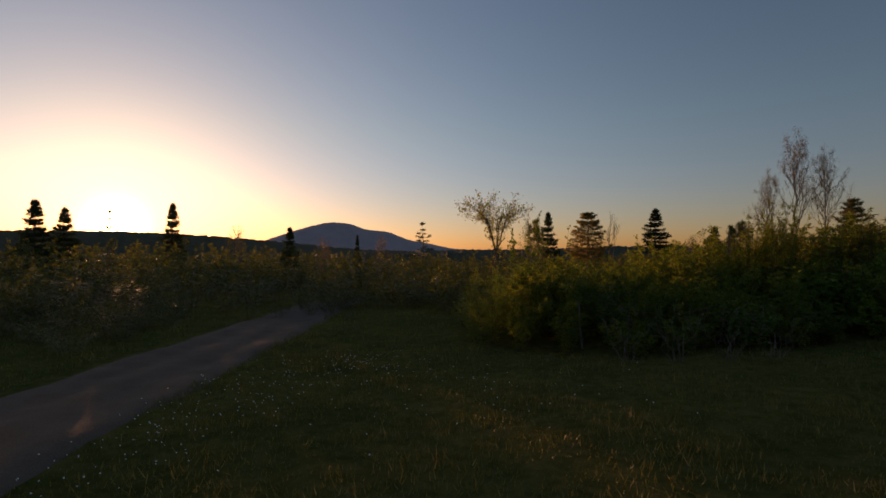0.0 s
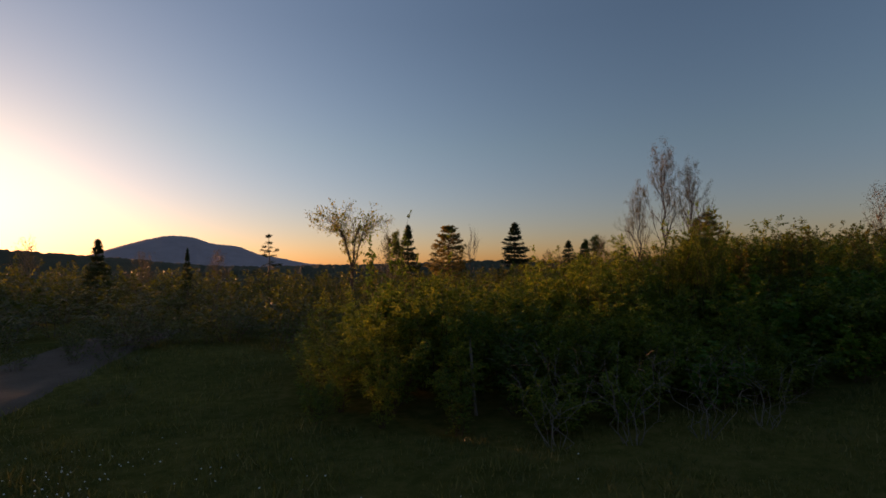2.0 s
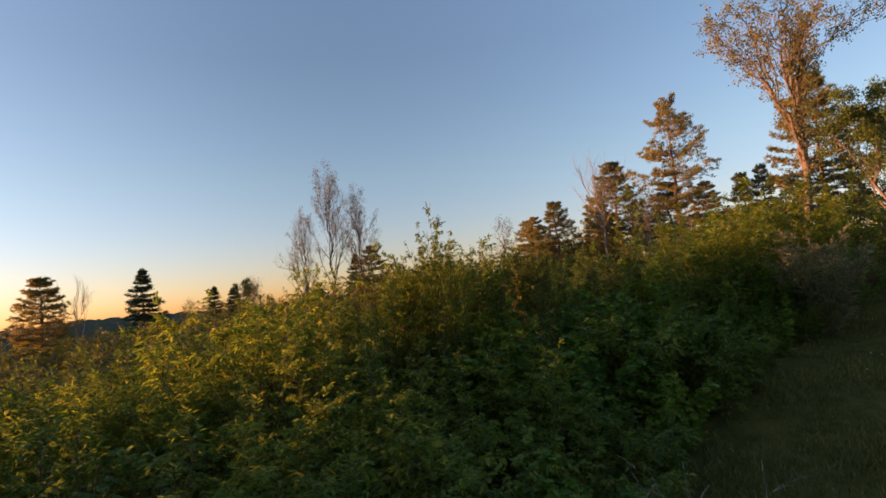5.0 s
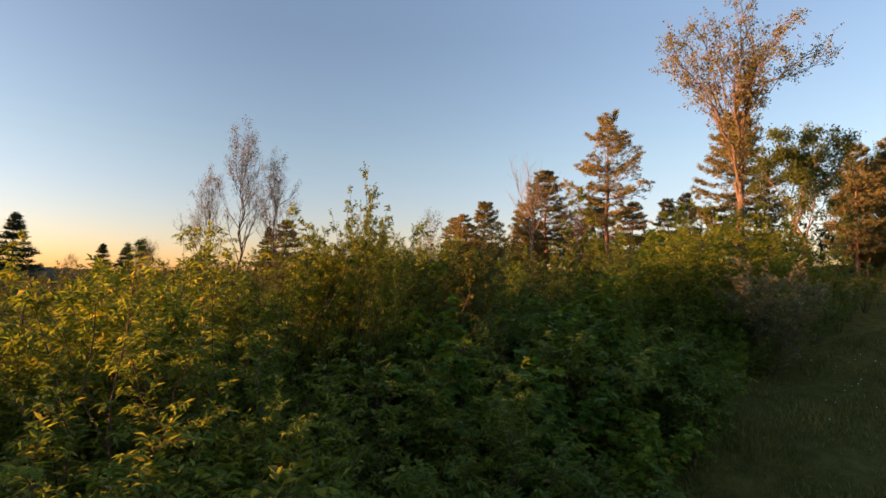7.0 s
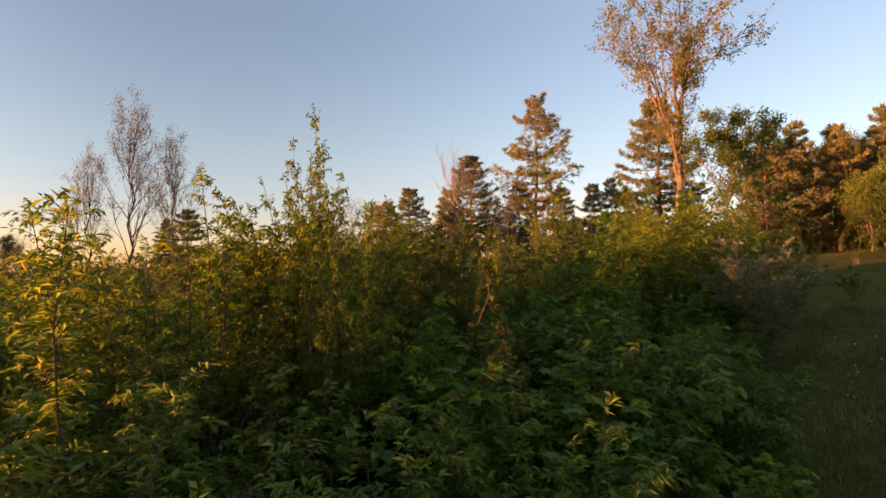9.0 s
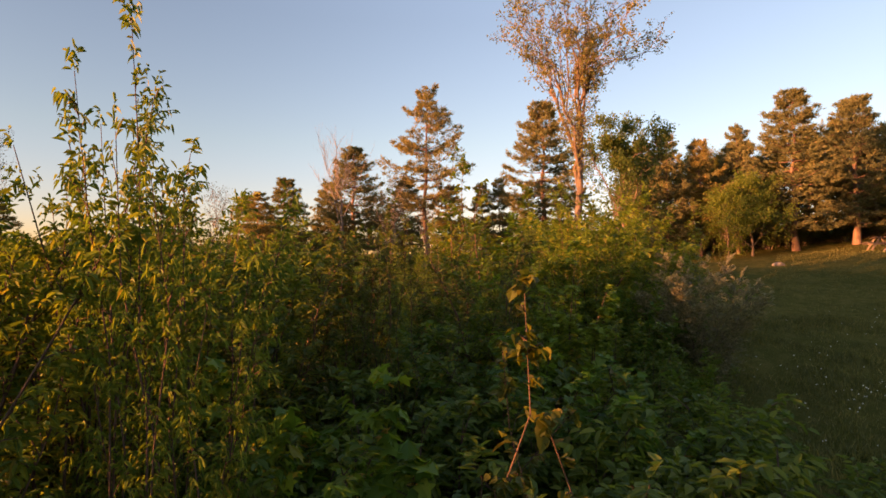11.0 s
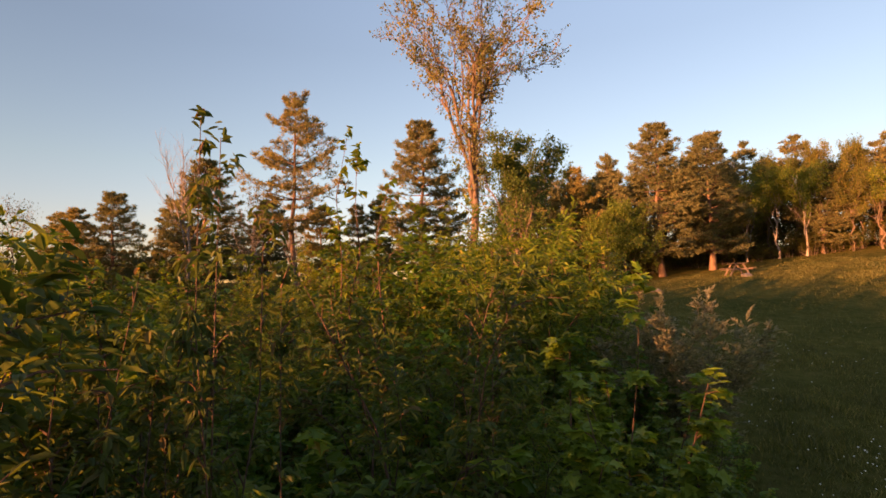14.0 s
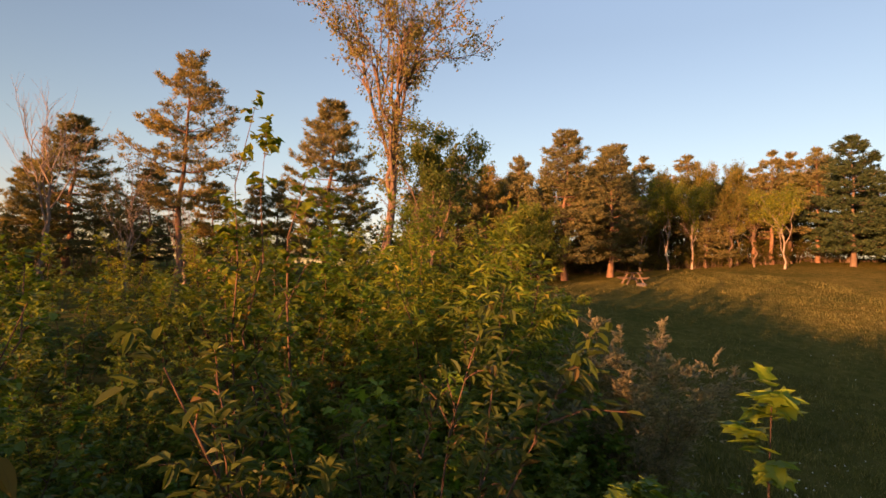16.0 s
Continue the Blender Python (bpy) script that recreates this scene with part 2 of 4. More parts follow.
def part(name, geo, material, parent=None, label="", smooth=False):
    ob = new(name, geo.mesh(name, material, smooth))
    if parent:
        ob.parent = parent
    if label:
        ob["label"] = label
    return ob


def unit(v):
    v = np.asarray(v, float)
    return v / np.maximum(np.linalg.norm(v, axis=-1, keepdims=True), 1e-9)


def tube(geo, pts, radii, sides=5):
    pts, radii = np.asarray(pts, float), np.asarray(radii, float)
    m = len(pts)
    t = unit(np.gradient(pts, axis=0))
    ref = np.array([1.0, 0, 0]) if abs(t[0, 0]) < 0.8 else np.array([0, 1.0, 0])
    a = unit(np.cross(t, ref))
    b = np.cross(t, a)
    ang = np.arange(sides) * 2 * math.pi / sides
    ring = pts[:, None] + radii[:, None, None] * (np.cos(ang)[None, :, None] * a[:, None] + np.sin(ang)[None, :, None] * b[:, None])
    i, j = np.meshgrid(np.arange(m - 1), np.arange(sides), indexing="ij")
    q = np.stack([i * sides + j, i * sides + (j + 1) % sides, (i + 1) * sides + (j + 1) % sides, (i + 1) * sides + j], -1).reshape(-1, 4)
    geo.add(ring.reshape(-1, 3), q)


# leaf outlines: along, across, lift; the two halves fold at the midrib
LEAF = {
    "chip": ([(0, -0.12, 0), (0.55, 0.55, 0.05), (1, -0.2, -0.05)], [(0, 2, 1)]),
    "diamond": ([(0, 0, 0), (0.45, 0.5, 0.10), (1, 0, -0.05), (0.45, -0.5, 0.10)], [(0, 2, 1), (0, 3, 2)]),
    "oval": ([(0, 0, 0), (0.25, 0.42, 0.10), (0.65, 0.40, 0.08), (1, 0, -0.10), (0.65, -0.40, 0.08), (0.25, -0.42, 0.10)], [(0, 3, 2, 1), (0, 5, 4, 3)]),
    "broad": ([(0, 0, 0), (0.10, 0.24, 0.05), (0.30, 0.45, 0.08), (0.52, 0.46, 0.05), (0.72, 0.33, -0.01), (0.88, 0.13, -0.09), (1, 0, -0.16), (0.88, -0.13, -0.09), (0.72, -0.33, -0.01), (0.52, -0.46, 0.05), (0.30, -0.45, 0.08), (0.10, -0.24, 0.05)], [(0, 6, 5, 4, 3, 2, 1), (0, 11, 10, 9, 8, 7, 6)]),
    "heart": ([(0, 0, 0), (-0.06, 0.18, 0.03), (0.02, 0.40, 0.07), (0.18, 0.52, 0.10), (0.38, 0.48, 0.09), (0.58, 0.32, 0.05), (0.80, 0.12, -0.02), (1, 0, -0.10), (0.80, -0.12, -0.02), (0.58, -0.32, 0.05), (0.38, -0.48, 0.09), (0.18, -0.52, 0.10), (0.02, -0.40, 0.07), (-0.06, -0.18, 0.03)], [(0, 7, 6, 5, 4, 3, 2, 1), (0, 13, 12, 11, 10, 9, 8, 7)]),
    "lobed": ([(0, 0, 0), (0.05, 0.42, 0.06), (0.38, 0.30, 0.06), (0.62, 0.58, 0.02), (0.66, 0.20, 0.03), (1, 0, -0.12), (0.66, -0.20, 0.03), (0.62, -0.58, 0.02), (0.38, -0.30, 0.06), (0.05, -0.42, 0.06)], [(0, 5, 4, 3, 2, 1), (0, 9, 8, 7, 6, 5)]),
    "blade": ([(0, 0.5, 0), (0, -0.5, 0), (1, 0, 0)], [(0, 1, 2)]),
}


def leaves(geo, kind, pos, fwd, up, length, width):
    tv, tf = LEAF[kind]
    tv, tf = np.array(tv, float), np.array(tf)
    n = len(pos)
    fwd = unit(fwd)
    side = unit(np.cross(up, fwd))
    nrm = np.cross(fwd, side)
    L, W = np.broadcast_to(length, n)[:, None, None], np.broadcast_to(width, n)[:, None, None]
    v = pos[:, None] + tv[None, :, :1] * L * fwd[:, None] + tv[None, :, 1:2] * W * side[:, None] + tv[None, :, 2:] * L * nrm[:, None]
    f = tf[None] + (np.arange(n) * len(tv))[:, None, None]
    geo.add(v.reshape(-1, 3), f.reshape(-1, tf.shape[1]))


def sphere_dirs(rng, n):
    return unit(rng.normal(size=(n, 3)))


def along(pts, s):
    """Places and directions at fractions s of a polyline."""
    x = np.clip(s, 0, 0.9999) * (len(pts) - 1)
    i = x.astype(int)
    return pts[i] + (pts[i + 1] - pts[i]) * (x - i)[:, None], unit(pts[i + 1] - pts[i])


# ---- plants ----
def shrub_geo(seed, h, spread, stems, twigs, per_twig, leaf, size, width, twig_len=0.4, droop=0.3, low=0.15, shoot=0.0, stem_r=0.014, kink=0.08, thin_twigs=True, bends=7):
    """Stems fanning from the ground with twigs and leaves on them: (stems, foliage)."""
    rng = np.random.default_rng(seed)
    canes, green = [], Geo()
    P, F = [], []
    for i in range(stems):
        canes.append(("stem", Geo()))
        wood = canes[-1][1]
        az = 2 * math.pi * (i + rng.uniform(-0.3, 0.3)) / stems
        lean = spread * math.sqrt(rng.uniform(0.02, 1.0))
        top = h * rng.uniform(0.72, 1.0) * (1 - 0.22 * (lean / max(spread, 1e-3)) ** 2)
        if rng.random() < shoot:
            top, lean = h * rng.uniform(1.05, 1.25), lean * 0.6
        s = np.linspace(0, 1, bends)
        out = lean * s ** 1.2
        pts = np.stack([math.cos(az) * (0.08 + out), math.sin(az) * (0.08 + out), top * (s - 0.0)], 1)
        pts[1:] += rng.normal(0, kink * h / 3, (bends - 1, 3)) * [1, 1, 0.4]
        r0 = stem_r * rng.uniform(0.7, 1.3) * (h / 2.5)
        tube(wood, pts, r0 * (1 - 0.85 * s), 4 if bends > 5 else 3)
        u = low + (1 - low) * rng.random(twigs) ** 0.75
        u[-1] = 0.995
        tp, tt = along(pts, u)
        side = sphere_dirs(rng, twigs) * [1, 1, 0.35]
        outward = np.array([math.cos(az), math.sin(az), 0.0])
        td = unit(tt * 0.75 + side * 0.9 + outward * 0.25 + [0, 0, 0.15])
        td[-1] = tt[-1]
        tl = twig_len * rng.uniform(0.55, 1.15, twigs) * (1.15 - 0.6 * u)
        if thin_twigs:
            for a, d, l in zip(tp[::2], td[::2], tl[::2]):
                tube(wood, [a, a + d * l * 0.5 - [0, 0, 0.08 * l], a + d * l - [0, 0, 0.32 * l]], [0.005, 0.0035, 0.002], 3)
        w = np.tile(np.linspace(0.12, 1.0, per_twig), twigs)
        rank = np.tile(np.where(np.arange(per_twig) % 2, 1.0, -1.0), twigs)
        a, d, l = (np.repeat(q, per_twig, 0) for q in (tp, td, tl))
        lateral = unit(np.cross(d, [0, 0, 1.0]) + 1e-4)
        arch = -0.32 * (w ** 2 * l)[:, None] * np.array([0, 0, 1.0])
        P.append(a + d * (w * l)[:, None] + arch + rng.normal(0, 0.010, (len(w), 3)))
        F.append(unit(d * 0.55 + lateral * (rank * 0.7 * (1.05 - 0.6 * w))[:, None] + sphere_dirs(rng, len(w)) * 0.38 + np.array([0, 0, -1.0]) * (droop * (0.5 + 0.8 * w))[:, None]))
    P, F = np.concatenate(P), np.concatenate(F)
    up = unit(sphere_dirs(rng, len(P)) * 0.45 + [0, 0, 1])
    L = size * rng.uniform(0.6, 1.25, len(P))
    leaves(green, leaf, P, F, up, L, L * width)
    return fitted(canes, green, h, None)


def fitted(wood, green, h, radius):
    """Scales a plant to its full height and, where given, its crown's radius."""
    timber = [v for _, g in wood for v in g.v]
    top = np.percentile(np.concatenate(green.v if green.v else timber)[:, 2], 99.9)
    pts = np.concatenate(green.v + timber)
    wide = h / top if radius is None else radius / np.percentile(np.hypot(pts[:, 0], pts[:, 1]), 97)
    for g in [g for _, g in wood] + [green]:
        g.v = [v * [wide, wide, h / top] for v in g.v]
    return wood, green


def tree_geo(seed, h, bole, spread, leaf_n, leaf="chip", size=0.16, width=0.8, radius=0.18, limbs=7, angle=35, levels=3, lean=(0, 0), clump=0.25, sub=4, droop=0.2, up=0.25, leaf_from=0.25, sides=6, vase=False):
    """A broadleaf tree by growing limbs from the bole: (wood, crown)."""
    rng = np.random.default_rng(seed)
    bole_geo, green = Geo(), Geo()
    wood = [("trunk", bole_geo)]
    tips = []
    s = np.linspace(0, 1, 9)
    trunk = np.stack([lean[0] * s ** 1.5, lean[1] * s ** 1.5, h * (0.66 if vase else 0.86) * s], 1)
    trunk[1:] += rng.normal(0, 0.018 * h, (8, 3)) * [1, 1, 0]
    flare = np.where(s < 0.06, 1.35, 1.0)
    tube(bole_geo, trunk, radius * flare * (1 - 0.88 * s), sides + 2)

    def grow(p, d, length, r, level):
        k = 6
        q = [p]
        for _ in range(k - 1):
            d = unit(d + rng.normal(0, 0.17, 3) + np.array([0, 0, up * 0.35]))
            q.append(q[-1] + d * length / (k - 1))
        q = np.array(q)
        tube(wood[-1][1], q, r * np.linspace(1, 0.25, k), sides if level == 1 else 4 if level == 2 else 3)
        if level >= levels:
            tips.append(q)
            return
        for j in range(sub):
            u = rng.uniform(0.3, 1.0) if j else 0.97
            o, t = along(q, np.array([u]))
            nd = unit(t[0] + sphere_dirs(rng, 1)[0] * math.tan(radians(angle)) * (0.35 if j == 0 else 1.0))
            grow(o[0], nd, length * rng.uniform(0.42, 0.68), r * 0.5, level + 1)

    for i in range(limbs):
        u = bole + (1 - bole) * (i + rng.uniform(0, 0.8)) / limbs * 0.98
        o, t = along(trunk, np.array([u]))
        az = i * 2.4 + rng.uniform(-0.4, 0.4)
        ang = radians(angle) * rng.uniform(0.7, 1.25)
        d = unit(np.array([math.cos(az) * math.sin(ang), math.sin(az) * math.sin(ang), math.cos(ang)]))
        if limbs <= 10 or i % 3 == 0:
            wood.append(("limb", Geo()))
        room = (0.75 + 0.35 * rng.random()) if vase else (1 - (u - bole) / (1 - bole + 1e-6) * 0.62)
        grow(o[0], d, spread * rng.uniform(0.8, 1.2) * room / max(math.sin(radians(angle)), 0.45), radius * 0.55 * (1 - 0.75 * u), 1)
    tips.append(trunk[-4:])
    if leaf_n:
        pick = rng.integers(0, len(tips), leaf_n)
        u = leaf_from + (1 - leaf_from) * rng.random(leaf_n)
        x = u * np.array([len(t) - 1 for t in tips])[pick] * 0.9999
        P = np.array([tips[a][int(b)] + (tips[a][int(b) + 1] - tips[a][int(b)]) * (b - int(b)) for a, b in zip(pick, x)])
        P += rng.normal(0, clump, (leaf_n, 3)) * [1, 1, 0.8]
        L = size * rng.uniform(0.6, 1.3, leaf_n)
        leaves(green, leaf, P, unit(sphere_dirs(rng, leaf_n) + [0, 0, -droop]), unit(sphere_dirs(rng, leaf_n) + [0, 0, 0.6]), L, L * width)
    return fitted(wood, green, h, spread)


def vase_tree_geo(seed, h, fork, spread, limbs, leaf_n, size, radius):
    """A tall trunk forking into a few rising limbs that divide again into a broad open dome: (wood, crown)."""
    rng = np.random.default_rng(seed)
    stem, green = Geo(), Geo()
    parts = [("trunk", stem)]
    s = np.linspace(0, 1, 9)
    trunk = np.stack([0.30 * s ** 2 + 0.05 * np.sin(s * 6), -0.35 * s ** 2 + 0.08 * np.sin(s * 7), h * (fork + 0.10) * s], 1)
    tube(stem, trunk, radius * np.where(s < 0.08, 1.3, 1.0) * (1 - 0.38 * s), 9)
    twigs = []

    def bough(geo, p, end, r0, r1, bends):
        t = np.linspace(0, 1, bends)
        q = p + (end - p) * np.stack([t ** 1.35, t ** 1.35, t ** 0.85], 1)
        q[1:-1] += rng.normal(0, 0.08, (bends - 2, 3))
        tube(geo, q, np.linspace(r0, r1, bends), 6)
        return q

    def sprays(geo, q, count, r0, low):
        for j in range(count):
            u = rng.uniform(low, 1.0) if j else 0.99
            p, d = along(q, np.array([u]))
            out = unit(np.array([p[0][0], p[0][1], 0.0]) + 1e-6)
            nd = unit(d[0] * 0.8 + sphere_dirs(rng, 1)[0] * 0.8 + out * 0.3 + [0, 0, 0.15])
            length = rng.uniform(0.5, 1.15) * (0.6 + 0.5 * u)
            w = np.linspace(0, 1, 4)[:, None]
            z = p[0] + nd * length * w + np.array([0, 0, 0.15]) * w * w * length
            z[1:] += rng.normal(0, 0.05, (3, 3))
            tube(geo, z, r0 * np.linspace(1, 0.25, 4) + 0.003, 4)
            twigs.append((z, 0.7 + 0.4 * u))
            for _ in range(3):
                p2, d2 = along(z, np.array([rng.uniform(0.3, 1.0)]))
                nd2 = unit(d2[0] * 0.7 + sphere_dirs(rng, 1)[0])
                l2 = rng.uniform(0.3, 0.6)
                z2 = np.array([p2[0] + nd2 * l2 * v for v in (0, 0.5, 1)])
                tube(geo, z2, [0.008, 0.006, 0.003], 3)
                twigs.append((z2, 0.8 + 0.4 * u))

    for i in range(limbs):
        az = i * 2 * math.pi / limbs + rng.uniform(-0.35, 0.35)
        wood = Geo()
        parts.append(("limb", wood))
        o, _ = along(trunk, np.array([0.66 + 0.34 * (i + 0.6) / limbs]))
        reach = spread * rng.uniform(0.22, 0.42)
        knee = np.array([math.cos(az) * reach, math.sin(az) * reach, h * rng.uniform(0.66, 0.76)])
        r0 = radius * rng.uniform(0.30, 0.46)
        q = bough(wood, o[0], knee, r0, r0 * 0.6, 7)
        sprays(wood, q, 15, r0 * 0.16, 0.12)
        for k in range(4):
            turn = az + (k - 1.5) * 0.42 + rng.uniform(-0.2, 0.2)
            far = spread * (0.45 + 0.55 * rng.random() ** 0.6)
            end = np.array([math.cos(turn) * far, math.sin(turn) * far, h * (0.985 - 0.20 * (far / spread) ** 2.0) * rng.uniform(0.96, 1.015)])
            p, _ = along(q, np.array([rng.uniform(0.62, 0.99)]))
            q2 = bough(wood, p[0], end, r0 * 0.42, r0 * 0.08, 8)
            sprays(wood, q2, 10, r0 * 0.14, 0.1)
    for _ in range(26):
        p, d = along(trunk, np.array([rng.uniform(0.5, 0.98)]))
        nd = unit(sphere_dirs(rng, 1)[0] * [1, 1, 0.2] + [0, 0, 0.6])
        z = np.array([p[0] + nd * v for v in np.linspace(0, 0.8, 4)])
        tube(stem, z, [0.016, 0.012, 0.008, 0.004], 4)
        twigs.append((z, 0.9))
    weight = np.array([w for _, w in twigs])
    pick = rng.choice(len(twigs), leaf_n, p=weight / weight.sum())
    P = np.array([twigs[k][0][-1] * u + twigs[k][0][len(twigs[k][0]) // 2] * (1 - u) for k, u in zip(pick, rng.random(leaf_n))])
    P += rng.normal(0, 0.085, (leaf_n, 3))
    L = size * rng.uniform(0.6, 1.3, leaf_n)
    leaves(green, "diamond", P, unit(sphere_dirs(rng, leaf_n) + [0, 0, -0.2]), unit(sphere_dirs(rng, leaf_n) + [0, 0, 0.6]), L, L * 0.7)
    return parts, green


PINE_FORM = ((0, 0.16, 0.38, 0.62, 0.82, 0.94, 1), (0.72, 1.0, 0.93, 0.68, 0.44, 0.24, 0.07))
OPEN_FORM = ((0, 0.10, 0.25, 0.45, 0.65, 0.85, 0.95, 1), (0.55, 0.85, 1.0, 0.85, 0.70, 0.46, 0.26, 0.08))
SPIRE_FORM = ((0, 0.12, 1), (0.9, 1.0, 0.03))


def conifer_geo(seed, h, base, spread, whorls, per_whorl, tufts, blades, blade=0.24, bw=0.06, radius=0.16, form=PINE_FORM, low_rise=-0.05, top_rise=0.65, ragged=0.3, skip=0.1, plate=0.42, dead=5, inner=0.3, lift=0.3):
    """A pine or spruce: a straight trunk and whorls of limbs, each a flat spray of needle tufts: (wood, crown)."""
    rng = np.random.default_rng(seed)
    wood, green = Geo(), Geo()
    s = np.linspace(0, 1, 9)
    trunk = np.stack([np.zeros(9), np.zeros(9), h * s], 1)
    trunk[1:-1] += rng.normal(0, 0.006 * h, (7, 3)) * [1, 1, 0]
    tube(wood, trunk, radius * np.where(s < 0.06, 1.3, 1.0) * (1 - 0.93 * s), 8)
    P, D = [], []
    for w in range(whorls):
        v = min(max((w + rng.uniform(-0.4, 0.4)) / (whorls - 0.6), 0.0), 0.985)
        o, _ = along(trunk, np.array([base + (1 - base) * v]))
        reach = spread * float(np.interp(v, *form))
        for b in range(per_whorl):
            if rng.random() < skip:
                continue
            az = 2 * math.pi * (b + rng.uniform(-0.35, 0.35)) / per_whorl + w * 0.9
            length = max(reach * (1 + rng.uniform(-ragged, ragged)), 0.12)
            out = np.array([math.cos(az), math.sin(az), 0.0])
            t = np.linspace(0, 1, 6)
            slope = low_rise + (top_rise - low_rise) * v ** 1.3 + rng.uniform(-0.16, 0.16)
            pts = o[0] + out * (length * t)[:, None] + np.array([0, 0, 1.0]) * (length * (slope * t + 0.16 * t ** 3 - 0.10 * t * (1 - t)))[:, None]
            tube(wood, pts, 0.20 * radius * (1.1 - v) * np.linspace(1, 0.2, 6) + 0.006, 4)
            k = max(4, int(tufts * (0.25 + 0.75 * length / spread)))
            x = inner + (1 - inner) * rng.random(k) ** 0.7
            p, d = along(pts, x)
            lateral = unit(np.cross(d, [0, 0, 1.0]))
            fan = rng.uniform(-1, 1, k)
            p = p + lateral * (fan * plate * length * (0.22 + np.minimum(1 - x, 0.5)))[:, None] + [0, 0, 1.0] * (rng.normal(0, 0.055, (k, 1)) - 0.06 * np.abs(fan)[:, None] * length)
            P.append(p)
            D.append(unit(d + lateral * fan[:, None] * 0.7 + [0, 0, lift]))
    for _ in range(dead):
        o, _ = along(trunk, np.array([rng.uniform(0.12, max(base, 0.25))]))
        az = rng.uniform(0, 6.28)
        l = rng.uniform(0.3, 0.8) * spread
        e = o[0] + [math.cos(az) * l, math.sin(az) * l, rng.uniform(-0.2, 0.1) * l]
        tube(wood, [o[0], (o[0] + e) / 2 + [0, 0, 0.05], e], [0.03, 0.02, 0.006], 4)
    top = trunk[-1] + np.stack([np.zeros(12), np.zeros(12), rng.uniform(-0.35, 0.0, 12)], 1)
    P, D = np.concatenate(P + [top]), np.concatenate(D + [np.tile([0, 0, 1.0], (12, 1))])
    p, d = np.repeat(P, blades, 0), np.repeat(D, blades, 0)
    fwd = unit(d * 0.75 + sphere_dirs(rng, len(p)) * [0.9, 0.9, 0.6])
    L = blade * rng.uniform(0.65, 1.25, len(p))
    leaves(green, "blade", p + rng.normal(0, 0.07, (len(p), 3)) * [1, 1, 0.6], fwd, sphere_dirs(rng, len(p)), L, L * bw / blade)
    return [("trunk", wood)], green


def plant(name, geos, bark, leafmat, leaf_name="crown", label="", category="tree", group=""):
    """A thing of its stems or trunk and limbs and its foliage, standing at the origin."""
    ob = new(name)
    ob.empty_display_size = 0.2
    for piece, g in geos[0]:
        if g.k:
            part(piece, g, bark, ob, smooth=True)
    if geos[1].k:
        part(leaf_name, geos[1], leafmat, ob)
    return tagged(ob, label, category, group)


# ---- the lie of the land ----
def softplus(v, k):
    return k * np.logaddexp(0, np.asarray(v, float) / k)


def land(x, y):
    """Height of the ground: level by the road, rising to the woods, falling a little beyond the thicket."""
    x, y = np.asarray(x, float), np.asarray(y, float)
    rise = 0.105 * softplus(x - 5, 2.5)
    rise = 8.0 * np.tanh(rise / 8.0) / (1 + (softplus(y - 45, 6) / 45) ** 2)
    side = 5.0 * np.tanh(0.17 * softplus(-y + 1, 3) * np.clip(x / 40, 0, 1) / 5.0)
    fall = -7.0 * np.tanh(0.05 * softplus(y - 26, 5) / 7.0) * (1 - 0.75 * np.clip((x - 5) / 40, 0, 1))
    bumps = 0.05 * np.sin(x * 0.9 + 1.3 * np.sin(y * 0.5)) * np.sin(y * 0.8 + x * 0.2) + 0.12 * np.sin(x * 0.13 + 2) * np.sin(y * 0.17 + 1)
    far = np.exp(-(x ** 2 + y ** 2) / 300.0 ** 2)
    return (rise + side + fall + bumps) * far


def gz(x, y):
    return float(land(x, y))


def build_ground():
    c = np.sinh(np.linspace(-6.3, 6.3, 171)) * 16.5
    X, Y = np.meshgrid(c + 10, c + 12, indexing="ij")
    n = len(c)
    V = np.stack([X, Y, land(X, Y)], -1).reshape(-1, 3)
    i, j = np.meshgrid(np.arange(n - 1), np.arange(n - 1), indexing="ij")
    q = np.stack([i * n + j, (i + 1) * n + j, (i + 1) * n + j + 1, i * n + j + 1], -1).reshape(-1, 4)
    tagged(part("ground", Geo().add(V, q), M_GROUND, smooth=True), "mown green meadow ground with dry patches", "ground", kind="structure")


ROAD_X, ROAD_Y = [-6.7, -7.2, -7.4, -7.6, -7.7, -7.8, -7.9, -8.2, -8.5], [-30.0, -5.0, 6.0, 12.0, 18.0, 24.0, 30.0, 38.0, 46.0]


def road_centre(s):
    return np.interp(s, np.arange(9), ROAD_X), np.interp(s, np.arange(9), ROAD_Y)


